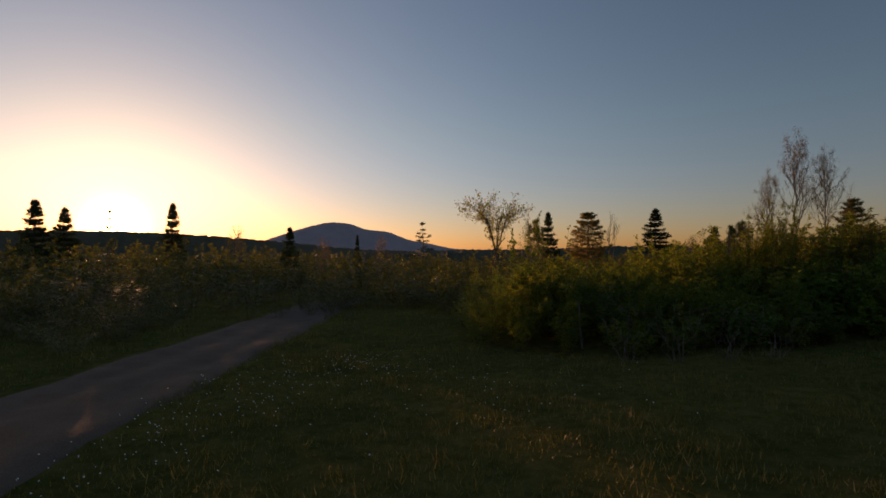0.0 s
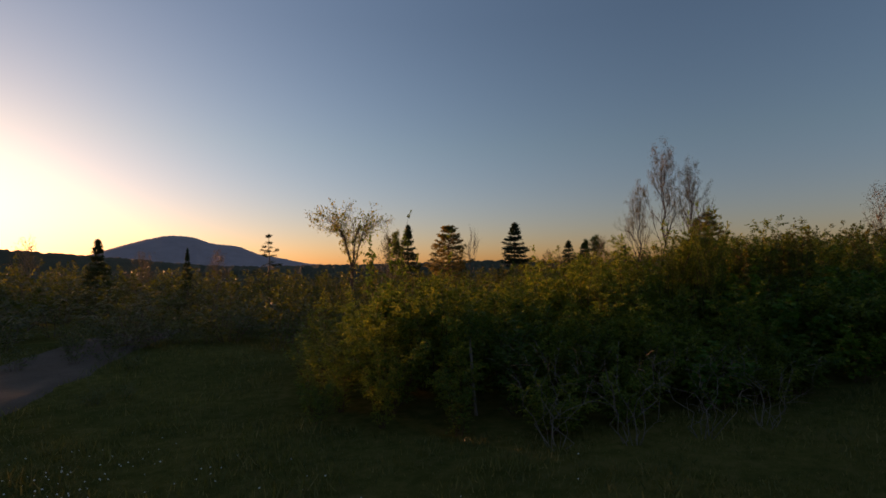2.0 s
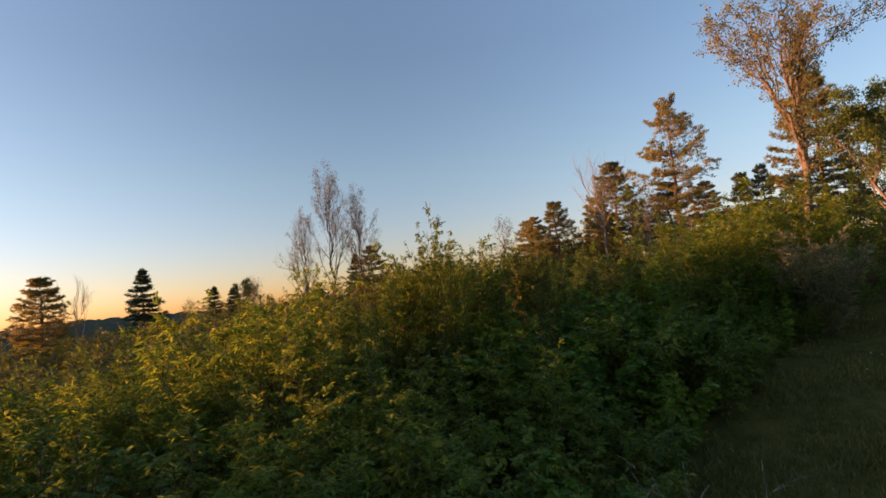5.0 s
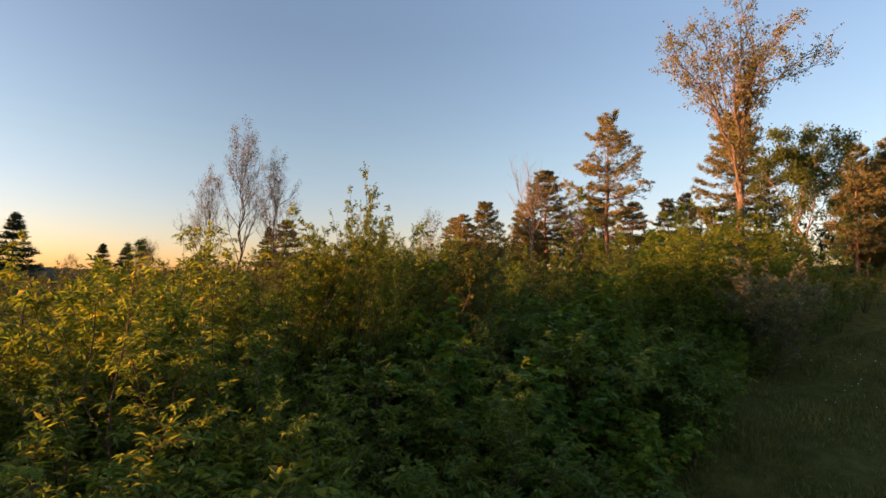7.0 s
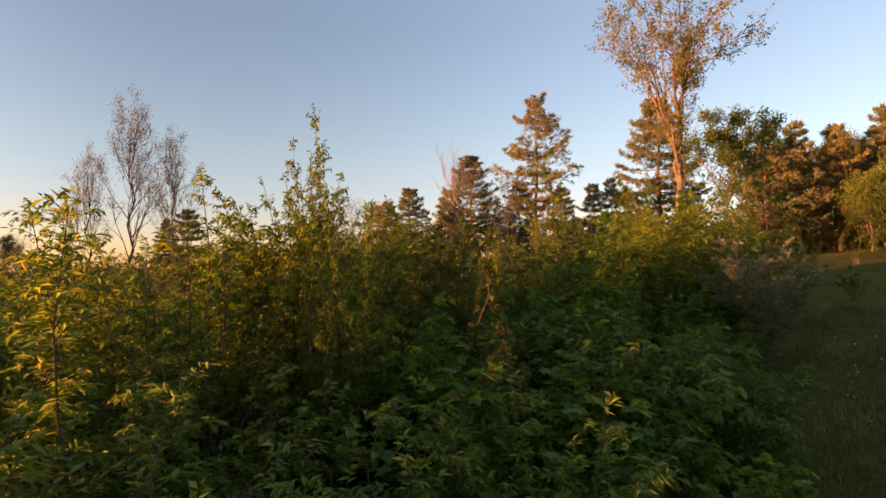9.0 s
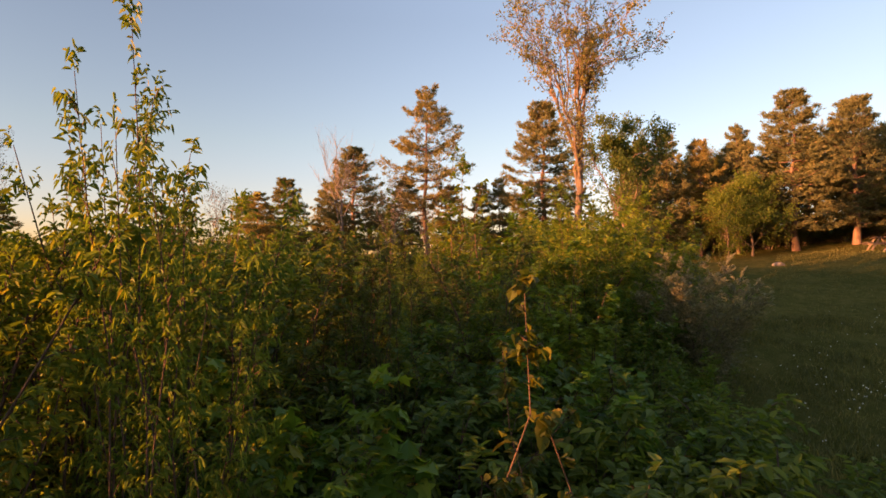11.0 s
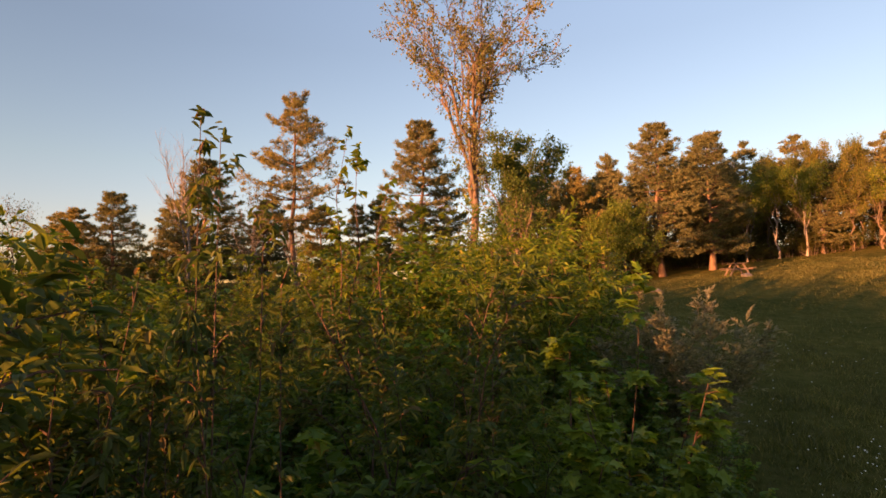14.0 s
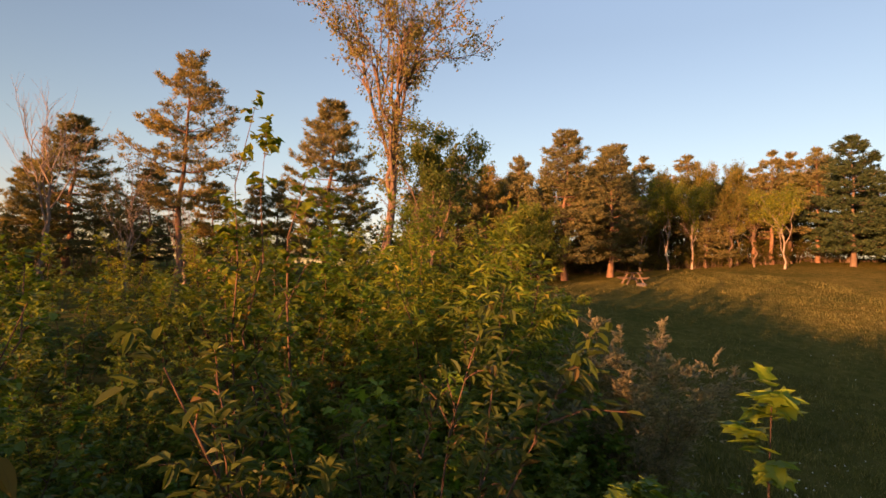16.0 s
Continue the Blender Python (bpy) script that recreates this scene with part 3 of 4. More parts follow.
def build_road():
    s = np.linspace(0, 8, 120)
    x, y = road_centre(s)
    ker = np.ones(9) / 9
    x[4:-4], y[4:-4] = np.convolve(x, ker, "valid"), np.convolve(y, ker, "valid")
    t = unit(np.stack([np.gradient(x), np.gradient(y), np.zeros_like(x)], 1))
    across = np.cross(t, [0, 0, 1.0])
    cols = np.linspace(-1, 1, 15)
    prof = 0.05 + 0.03 * np.cos(cols * 9.0) - 0.09 * np.abs(cols) ** 6
    rng = np.random.default_rng(3)
    wob = 2.15 + 0.12 * np.convolve(rng.normal(0, 1, 124), np.ones(5) / 5, "valid")
    V = np.stack([x, y, np.zeros_like(x)], 1)[:, None] + across[:, None] * (cols[None, :, None] * wob[:, None, None])
    V[..., 2] = land(V[..., 0], V[..., 1]) + prof
    n = len(cols)
    i, j = np.meshgrid(np.arange(len(s) - 1), np.arange(n - 1), indexing="ij")
    q = np.stack([i * n + j, i * n + j + 1, (i + 1) * n + j + 1, (i + 1) * n + j], -1).reshape(-1, 4)
    tagged(part("road", Geo().add(V.reshape(-1, 3), q), M_ROAD, smooth=True), "rutted pale dirt road through the meadow", "road", kind="structure")


def ridge(name, az, el, near, far, material, label, rough, seed):
    """A range of hills on an arc: crest heights from angles, slopes on both sides."""
    rng = np.random.default_rng(seed)
    a = np.arange(az[0], az[-1] + 0.01, 0.25)
    e = np.interp(a, az, el)
    e = np.convolve(np.pad(e, 2, mode="edge"), np.ones(5) / 5, "valid")
    mid = (near + far) / 2
    crest = np.tan(np.radians(e)) * mid + 3.1 + rng.normal(0, rough, len(a))
    rows = []
    for k, f in ((0, 0.0), (0.35, 0.45), (0.75, 0.85), (1.0, 1.0), (1.4, 0.8), (2.0, 0.0)):
        d = near + (far - near) * k / 2 + (rng.normal(0, 0.002 * mid, len(a)) if 0 < k < 2 and k != 1 else 0)
        h = -6 + (crest + 6) * f * (1 + (rng.normal(0, 0.006, len(a)) if k not in (0, 1.0, 2.0) else 0))
        rows.append(np.stack([np.sin(np.radians(a)) * d, np.cos(np.radians(a)) * d, h], 1))
    V = np.stack(rows)
    m, n = V.shape[:2]
    i, j = np.meshgrid(np.arange(m - 1), np.arange(n - 1), indexing="ij")
    q = np.stack([i * n + j, (i + 1) * n + j, (i + 1) * n + j + 1, i * n + j + 1], -1).reshape(-1, 4)
    tagged(part(name, Geo().add(V.reshape(-1, 3), q), material, smooth=True), label, "hills", kind="structure")


build_ground()
build_road()
# the mountain's haze is in its material colour, not in the air
ridge("backdrop_mountain", [-24, -19, -16.8, -14.5, -12.2, -10.2, -8.2, -5.8, -3.8, -1.5, 1.0, 5.0], [0.3, 1.2, 2.0, 2.75, 3.32, 3.25, 2.55, 2.35, 1.5, 1.1, 0.55, 0.3], 3400, 4700, M_MOUNT, "wooded mountain far across the valley, purple haze painted into its colour", 1.2, 5)
ridge("backdrop_ridge", [-180, -120, -70, -55, -39.8, -36, -30.5, -27, -24, -20, -16, -12, -8, -4, 4, 12, 17, 24, 30, 45, 80, 130, 180], [2.0, 2.0, 2.2, 2.15, 1.95, 2.05, 2.05, 1.95, 1.8, 1.5, 1.15, 0.75, 0.4, 0.3, 0.45, 0.5, 0.8, 0.7, 0.5, 0.9, 1.2, 1.6, 2.0], 1300, 2300, M_RIDGE, "dark wooded ridge on the horizon", 1.6, 6)
ridge("backdrop_woods", [-80, -40, -20, 0, 20, 40, 70], [-0.1, -0.1, -0.15, 0.1, 0.3, 0.35, 0.4], 170, 420, M_RIDGE, "band of dark woods across the valley floor", 0.5, 8)

# ---- the thicket ----
EDGE_X, EDGE_Y = [0.4, 1.5, 3.5, 7.0, 11.0, 15.0, 18.0, 20.5, 24.0, 31.0, 45.0], [19.0, 16.8, 15.3, 14.6, 14.2, 13.8, 13.3, 12.5, 10.8, 6.8, -1.0]
LINE_X, LINE_Y, LINE_Z = [0.8, 2.2, 3.9, 5.6, 7.0, 8.2, 10.6, 12.5, 14.0], [6.2, 10.8, 12.4, 14.2, 15.6, 16.3, 17.2, 17.4, 17.5], [3.2, 3.3, 3.4, 3.3, 3.4, 3.65, 3.8, 3.98, 4.35]
lx, ly = np.interp(np.linspace(0, 8, 90), np.arange(9), LINE_X), np.interp(np.linspace(0, 8, 90), np.arange(9), LINE_Y)


def clear_of_line(x, y):
    """Distance to the open line over the thicket, and the height of that line."""
    d = np.hypot(lx - x, ly - y)
    return float(d.min()), float(np.interp(x, LINE_X, LINE_Z))


def thicket_depth(x, y):
    """How far a place lies behind the thicket's front edge."""
    return min(y - float(np.interp(x, EDGE_X, EDGE_Y)), (x - 0.6) * 1.2)


SPECIES = {}


def species(key, name, variants, leafmat, label, bark=M_STEM):
    made = []
    for g, h in variants:
        ob = plant(name, g, bark, leafmat, "foliage", label, "shrub", "shrubs of the thicket")
        ob.location = (0, 0, -50)
        made.append((ob, h, [0]))
    SPECIES[key] = made


def put(key, i, x, y, h, width=None, rot=0.0, sink=0.05):
    """Stands a shrub of that kind with its top h above the ground."""
    ob, h0, used = SPECIES[key][i % len(SPECIES[key])]
    s = h / h0
    w = width if width else min(max(s, 0.75), 1.3)
    m = pose(x, y, gz(x, y) - sink, 0, 0, rot) @ Matrix.Diagonal((w, w, s, 1))
    if used[0]:
        return copy_thing(ob, m @ Matrix.Diagonal([1 / v for v in ob.scale] + [1]))
    used[0] = 1
    ob.matrix_basis = m
    return ob


species("willow", "willow_shrub", [(shrub_geo(11 + k, h, 0.36 * h, 11, 32, 13, "diamond", 0.086, 0.36, 0.50, 0.45, 0.08, 0.2), h) for k, h in enumerate((2.0, 2.9, 3.4))], M_WILLOW, "yellow-green willow shrub with upright leafy shoots")
species("poplar", "poplar_sapling", [(shrub_geo(21 + k, h, 0.24 * h, 7, 32, 8, "heart", 0.066, 0.88, 0.40, 0.5, 0.10, 0.15), h) for k, h in enumerate((2.1, 3.0))], M_POPLAR, "young poplar sapling with round yellow-green leaves")
species("dogwood", "dogwood_shrub", [(shrub_geo(31 + k, h, 0.42 * h, 13, 30, 10, "oval", 0.082, 0.52, 0.42, 0.45, 0.05), h) for k, h in enumerate((1.6, 2.4))], M_DENSE, "dense dark green shrub with drooping oval leaves")
species("maple", "maple_sapling", [(shrub_geo(41 + k, h, 0.30 * h, 8, 24, 7, "lobed", 0.098, 0.98, 0.36, 0.55, 0.10), h) for k, h in enumerate((1.8, 2.7))], M_MAPLE, "bright green maple sapling with lobed leaves")
for key, seed, name, mat, label, size, wide in (("willow", 13, "willow_shrub", M_WILLOW, "yellow-green willow shrub with upright leafy shoots", 0.09, 0.34), ("poplar", 23, "poplar_sapling", M_POPLAR, "young poplar sapling with round yellow-green leaves", 0.075, 0.8),
                                                ("dogwood", 33, "dogwood_shrub", M_DENSE, "dense dark green shrub with drooping oval leaves", 0.08, 0.5), ("maple", 43, "maple_sapling", M_MAPLE, "bright green maple sapling with lobed leaves", 0.10, 0.8)):
    species("mid_" + key, name, [(shrub_geo(seed + k, 2.8, 0.36 * 2.8, 11, 31, 12, "diamond", size * 1.18, wide, 0.48, 0.42, 0.10, 0.12, 0.014, 0.08, False, 5), 2.8) for k in range(2)], mat, label)
    species("deep_" + key, name, [(shrub_geo(seed + 5 + k, 2.9, 0.36 * 2.9, 9, 28, 12, "chip", size * 1.4, wide * 1.3, 0.48, 0.4, 0.25, 0.12, 0.014, 0.08, False, 4), 2.9) for k in range(2)], mat, label)
species("cherry", "cherry_sapling", [(shrub_geo(53, 4.4, 1.15, 17, 44, 11, "oval", 0.078, 0.32, 0.42, 0.5, 0.25, 0.0, 0.012, 0.05), 4.4)], M_WILLOW, "tall cherry sapling with slender branches and narrow leaves")
species("olive", "pale_shrub", [(shrub_geo(61, 2.6, 1.0, 26, 40, 15, "diamond", 0.08, 0.42, 0.46, 0.0, 0.02, 0.0, 0.008, 0.08, False), 2.6)], M_PALE, "pale silvery shrub in bloom at the thicket's edge", M_BARK)
species("dead", "bare_shrub", [(shrub_geo(71, 1.7, 0.8, 9, 9, 1, "diamond", 0.03, 0.3, 0.4, 0.0, 0.2, 0, 0.010, 0.16), 1.7)], M_BUD, "bare grey twiggy shrub with few leaves", M_TWIG)
species("sprig", "poplar_sprig", [(shrub_geo(75, 3.2, 0.16, 2, 30, 6, "heart", 0.042, 0.85, 0.12, 0.9, 0.45, 0, 0.010), 3.2)], M_SPRIG, "slender poplar sprig with large yellowish leaves")

species("tall_poplar", "poplar_sapling", [(shrub_geo(81, 4.2, 0.5, 4, 26, 8, "heart", 0.085, 0.88, 0.5, 0.5, 0.25, 0.0, 0.012), 4.2)], M_POPLAR, "tall thin poplar sapling standing clear of the thicket")
species("leader", "cherry_sapling", [(shrub_geo(83, 3.2, 0.17, 5, 52, 11, "broad", 0.043, 0.42, 0.17, 0.60, 0.12, 0.0, 0.008, 0.03), 3.2)], M_LEADER, "young cherry shoot with broad drooping toothed leaves")
species("arching", "cherry_shrub", [(shrub_geo(87, 3.2, 0.95, 12, 30, 12, "oval", 0.078, 0.40, 0.52, 0.4, 0.22, 0.0, 0.012), 3.2)], M_LEADER, "spreading cherry shrub with arching branches and yellowish tips")
species("bright_maple", "maple_sapling", [(shrub_geo(85, 2.6, 0.24, 10, 38, 11, "lobed", 0.050, 0.98, 0.17, 0.5, 0.10, 0.0, 0.012, 0.03), 2.6)], M_LIME, "compact maple sapling with fresh lime-green leaves")

rng = np.random.default_rng(7)
# the marked plants of the thicket: kind, variant, x, y, height, width, turn
for key, i, x, y, top, w, rot in [
    ("cherry", 0, 11.6, 18.4, 5.05, 0.42, 60), ("cherry", 0, 12.1, 19.1, 4.9, 0.50, 150), ("willow", 2, 9.2, 18.8, 3.9, 1.15, 10), ("willow", 1, 7.9, 18.3, 3.6, 1.2, 80), ("willow", 1, 8.6, 17.9, 3.0, 1.15, 170), ("willow", 0, 7.2, 17.3, 2.6, 1.3, 30), ("willow", 2, 10.0, 19.6, 4.1, 1.1, 230), ("willow", 2, 8.3, 19.3, 3.8, 1.1, 300), ("mid_willow", 0, 9.6, 20.8, 4.1, 1.1, 40), ("mid_willow", 1, 10.9, 21.6, 4.3, 1.1, 140), ("mid_willow", 0, 8.4, 20.6, 3.8, 1.1, 230),
    ("poplar", 1, 3.75, 20.5, 4.75, 1.1, 0), ("poplar", 1, 4.5, 20.2, 4.2, 1.0, 50), ("poplar", 0, 3.0, 20.2, 4.1, 1.2, 150),
    ("bright_maple", 0, 15.40, 15.98, 4.10, 1.45, 20), ("olive", 0, 19.4, 13.25, 4.05, 1.0, 0), ("tall_poplar", 0, 19.4, 17.5, 6.15, 1.0, 10),
    ("leader", 0, 14.27, 17.85, 4.58, 0.75, 30), ("leader", 0, 14.40, 18.25, 4.15, 1.0, 80), ("leader", 0, 14.9, 18.3, 4.2, 1.0, 310),
    # the mid_ shrubs here beyond y 20 are added to block the low sun
    ("arching", 0, 16.3, 17.0, 4.30, 0.85, 0), ("poplar", 1, 17.4, 18.7, 4.3, 1.0, 300), ("poplar", 1, 18.0, 19.4, 4.5, 1.1, 30), ("mid_dogwood", 0, 16.6, 20.0, 4.4, 1.1, 90), ("arching", 0, 14.2, 19.0, 4.2, 0.9, 30), ("cherry", 0, 12.3, 19.5, 4.95, 0.7, 200), ("cherry", 0, 11.2, 19.6, 4.6, 0.8, 300), ("mid_willow", 0, 13.0, 20.3, 4.5, 1.1, 30), ("mid_willow", 0, 14.2, 20.9, 4.3, 1.1, 200), ("mid_willow", 1, 15.2, 20.4, 4.7, 1.1, 10), ("mid_dogwood", 0, 15.9, 20.8, 4.9, 1.2, 50), ("mid_dogwood", 1, 16.9, 20.5, 4.8, 1.2, 150), ("mid_dogwood", 0, 17.9, 20.3, 4.75, 1.2, 250), 
    ("mid_dogwood", 1, 14.8, 19.2, 4.2, 1.1, 140),
    ("mid_willow", 0, 20.4, 15.2, 5.2, 1.3, 0), ("mid_willow", 1, 21.1, 14.4, 5.1, 1.3, 70), ("mid_willow", 0, 22.6, 13.3, 4.7, 1.2, 190), ("mid_willow", 1, 22.0, 15.3, 5.5, 1.3, 250), ("mid_willow", 0, 23.4, 14.2, 5.8, 1.4, 310),
    ("deep_willow", 0, 24.8, 13.4, 6.1, 1.4, 20), ("deep_willow", 1, 26.0, 12.3, 6.1, 1.4, 120), ("deep_willow", 0, 27.2, 11.2, 5.8, 1.3, 210), ("deep_willow", 1, 25.2, 14.9, 6.2, 1.4, 280), ("sprig", 0, 11.08, 16.80, 3.80, 1.0, 30), ("sprig", 0, 11.9, 16.6, 3.45, 1.0, 130), ("maple", 0, 12.3, 17.95, 3.25, 0.9, 60),
    ("willow", 2, 12.6, 19.9, 4.9, 0.9, 100), ("dead", 0, 5.0, 14.5, 1.9, 1.2, 0), ("dead", 0, 6.2, 14.1, 1.9, 1.2, 80), ("dead", 0, 7.4, 13.8, 1.8, 1.1, 160), ("dead", 0, 8.6, 13.7, 1.7, 1.1, 250), 
    ("maple", 1, 17.3, 16.5, 3.8, 0.8, 10), ("maple", 0, 13.6, 15.9, 2.9, 0.95, 130), ("maple", 1, 13.9, 16.5, 3.2, 1.0, 200), ("maple", 1, 14.4, 16.9, 3.2, 1.0, 290),
]:
    put(key, i, x, y, top - gz(x, y), w, rot)

taken = []
count = 0
for _ in range(9000):
    x, y = rng.uniform(0.8, 30), rng.uniform(8, 29)
    dep = thicket_depth(x, y)
    if dep < 0.25 or count >= 270:
        continue
    dline, zline = clear_of_line(x, y)
    gap = 0.85 if dline < 7 else 1.2 if dline < 12 else 1.7
    if any((x - a) ** 2 + (y - b) ** 2 < gap * gap for a, b in taken):
        continue
    taken.append((x, y))
    crown = (3.1 if x < 12 else 3.1 + 0.14 * (x - 12) + (0.25 if y < 19 else 0.10) * max(0.0, x - 22.5)) - 0.45 * (0.5 + 0.5 * math.sin(x * 1.1 + 1.5 * math.sin(y * 0.9)) * math.sin(y * 1.3))
    # raised here to shade the shrubs southeast of it
    if 8.5 < x < 14.5 and y > 18.6:
        crown += 0.55
    if x > 15.5:
        crown -= min(0.5, 0.12 * max(0.0, y - 17.0))
    h = min(1.1 + dep * 0.65, crown - gz(x, y)) * rng.uniform(0.80, 1.06)
    if dline < 2.2:
        h = min(h, zline - gz(x, y) - 1.1)
    elif dline < 4:
        h = min(h, zline - gz(x, y) - 0.55)
    if 14.2 < x < 16.6 and 17.6 < y < 19.6:
        h = min(h, 3.1 - gz(x, y))
    if 14 < x < 19.6 and y < 14.3:
        h = min(h, 1.9)
    u = rng.random()
    west = x < 10.5 and dep > 0.5
    if west:
        key = "willow" if u < (0.9 if 6.2 < x < 10 and y > 16.2 else 0.4) else "poplar" if u < 0.7 else "dogwood"
    elif x < 15 and dep < 4:
        key = "dogwood" if u < 0.55 else "maple" if u < 0.85 else "willow"
    else:
        key = "poplar" if u < 0.42 else "dogwood" if u < 0.62 else "maple" if u < 0.8 else "willow"
    key = key if dline < 3.2 else "mid_" + key if dline < 8 else "deep_" + key
    pick = int(rng.integers(0, 2)) if dline >= 3.2 else min(range(len(SPECIES[key])), key=lambda i: abs(SPECIES[key][i][1] - h))
    put(key, pick, x, y, h, (h / SPECIES[key][pick][1]) * rng.uniform(0.95, 1.3), rng.uniform(0, 360))
    count += 1

for made in SPECIES.values():
    for ob, _, used in made:
        if not used[0]:
            for child in list(ob.children):
                bpy.data.objects.remove(child)
            bpy.data.objects.remove(ob)


def scrub(name, label, geos, spots, material, bark):
    wood, green = Geo(), Geo()
    for i, (x, y, h, w, rot) in enumerate(spots):
        g = geos[i % len(geos)]
        m = pose(x, y, gz(x, y) - 0.05, 0, 0, rot) @ Matrix.Diagonal((w, w, h, 1))
        for _, stem in g[0]:
            wood.joined(stem, m)
        green.joined(g[1], m)
    ob = tagged(new(name), label, "scrub", kind="stuff")
    part("branchwork", wood, bark, ob)
    part("foliage", green, material, ob)


# unit-height shrubs for the far scrub
far_geos = [shrub_geo(81 + k, 1.0, 0.42, 6, 13, 7, "chip", 0.075, 0.75, 0.22, 0.2, 0.12, 0.15, 0.02, 0.08, False, 4) for k in range(5)]
fine_geos = [shrub_geo(91 + k, 1.0, 0.45, 8, 18, 8, "chip", 0.055, 0.75, 0.22, 0.2, 0.08, 0.15, 0.015, 0.08, False, 4) for k in range(4)]
spots = []
for _ in range(4000):
    x, y = rng.uniform(-1, 62), rng.uniform(4, 62)
    dep = y - float(np.interp(x, EDGE_X, EDGE_Y))
    if dep < 2 or (x < 30 and y < 29) or (x > 42 and y < 26) or len(spots) >= 270:
        continue
    if any((x - a[0]) ** 2 + (y - a[1]) ** 2 < 1.9 ** 2 for a in spots):
        continue
    tall = 0.45 if x > 29 and y < 27 else 0.95
    spots.append((x, y, rng.uniform(2.4, 3.5) * tall, rng.uniform(2.4, 3.4) * tall, rng.uniform(0, 360)))
for k in range(60):
    x, y = 52 + 9 * rng.random(), 6 + 36 * rng.random()
    spots.append((x, y, rng.uniform(3.0, 5.0), rng.uniform(3.0, 4.5), rng.uniform(0, 360)))
scrub("scrub", "low green scrub growing back over cleared land", far_geos, spots, M_SCRUB, M_BARK)
spots = []
for _ in range(6000):
    a, d = radians(rng.uniform(-62, 42)), rng.uniform(26, 150) 
    x, y = math.sin(a) * d, math.cos(a) * d
    if len(spots) >= 420 or (x > -1 and y < 62) or (x > -16 and y < 31) or (x > -24 and y < 24):
        continue
    if any((x - b[0]) ** 2 + (y - b[1]) ** 2 < (1.4 + d * 0.022) ** 2 for b in spots):
        continue
    s = 1 + d / 110
    # the scrub climbs towards the ridge under the setting sun
    lift = float(np.interp(math.degrees(a), [-62, -46, -26, -18, -8, 42], [1.7, 1.95, 1.9, 1.0, 0.2, 0.2])) * min(1.0, d / 90)
    top = min(3.1 + d * math.tan(radians(lift)) - gz(x, y), 9.5) * rng.uniform(0.7, 1.0) if d > 45 else rng.uniform(2.2, 3.4)
    spots.append((x, y, max(top, 2.2), rng.uniform(3.0, 4.4) * s, rng.uniform(0, 360)))
for k in range(46):
    y = 15.5 + 20 * rng.random()
    x = -11.2 - 0.08 * (y - 15) - 13 * rng.random() ** 1.2
    spots.append((x, y, rng.uniform(0.9, 1.5) + 0.06 * (-11 - x), rng.uniform(1.6, 2.6), rng.uniform(0, 360)))
for k in range(16):
    x, y = rng.uniform(-10, 0), rng.uniform(32, 38)
    spots.append((x, y, rng.uniform(1.2, 2.0), rng.uniform(2.0, 2.8), rng.uniform(0, 360)))
for x, y, h in ((-12.6, 21.6, 1.3), (-14.2, 22.5, 1.6), (-16.2, 23.2, 1.8), (-13.0, 23.4, 1.4), (-18.5, 23.5, 2.0), (-11.7, 28.5, 1.6), (-4.8, 27.2, 1.0), (-8.6, 28.0, 1.2), (-7.2, 29.0, 1.3), (-9.8, 27.2, 1.2), (-6.2, 29.2, 1.2), (-4.2, 21.8, 0.7), (-3.6, 22.4, 0.6), (-20.5, 22.8, 2.2), (-15.5, 21.2, 1.2), (-18.0, 20.5, 1.5)):
    spots.append((x, y, h, h * 1.3, x * 50))
close = [q for q in spots if math.hypot(q[0], q[1]) < 48]
scrub("scrub", "brown-green roadside brush beyond the dirt road", fine_geos, close, M_SCRUB, M_BARK)
scrub("scrub", "dark brushy scrub sloping away below the ridge", far_geos, [q for q in spots if q not in close], M_SCRUB, M_BARK)

spots = []
for _ in range(300):
    u, d = rng.random(), rng.random() ** 1.2
    x = 52.5 - 10.5 * u ** 1.4 + 10 * d + rng.uniform(-0.5, 0.5)
    y = 7.0 - 36.0 * u - 2.0 * d + rng.uniform(-0.6, 0.6)
    spots.append((x, y, rng.uniform(0.6, 1.5) + 5.5 * d, rng.uniform(2.0, 3.0) + 2.5 * d, rng.uniform(0, 360)))
for _ in range(60):
    x, y = rng.uniform(26, 46), rng.uniform(-40, -31)
    spots.append((x, y, rng.uniform(2.5, 5.0), rng.uniform(3.0, 4.5), rng.uniform(0, 360)))
scrub("undergrowth", "brown-green undergrowth filling the wood behind its edge", far_geos, spots, M_WOOD, M_BARK)


# ---- trees ----
def stand(ob, h0, x, y, top, width=None, rot=0.0):
    base = gz(x, y) - 0.08
    s = (top - base) / h0
    w = width if width else s
    m = pose(x, y, base, 0, 0, rot) @ Matrix.Diagonal((w, w, s, 1))
    if ob.location.z < -40:
        ob.matrix_basis = m
        return ob
    return copy_thing(ob, m @ Matrix.Diagonal([1 / v for v in ob.scale] + [1]))


def kind_of_tree(*args, **kw):
    ob = plant(*args, **kw)
    ob.location = (0, 0, -60)
    return ob


big_pine = kind_of_tree("pine_tree", conifer_geo(101, 11.0, 0.36, 2.2, 12, 8, 46, 12, blade=0.18, bw=0.045, form=OPEN_FORM, low_rise=0.05, top_rise=0.55, ragged=0.5, skip=0.36, radius=0.19, inner=0.35, plate=0.8, dead=9), M_PINEBARK, M_PINE, label="tall open white pine with layered limbs", group="pines")
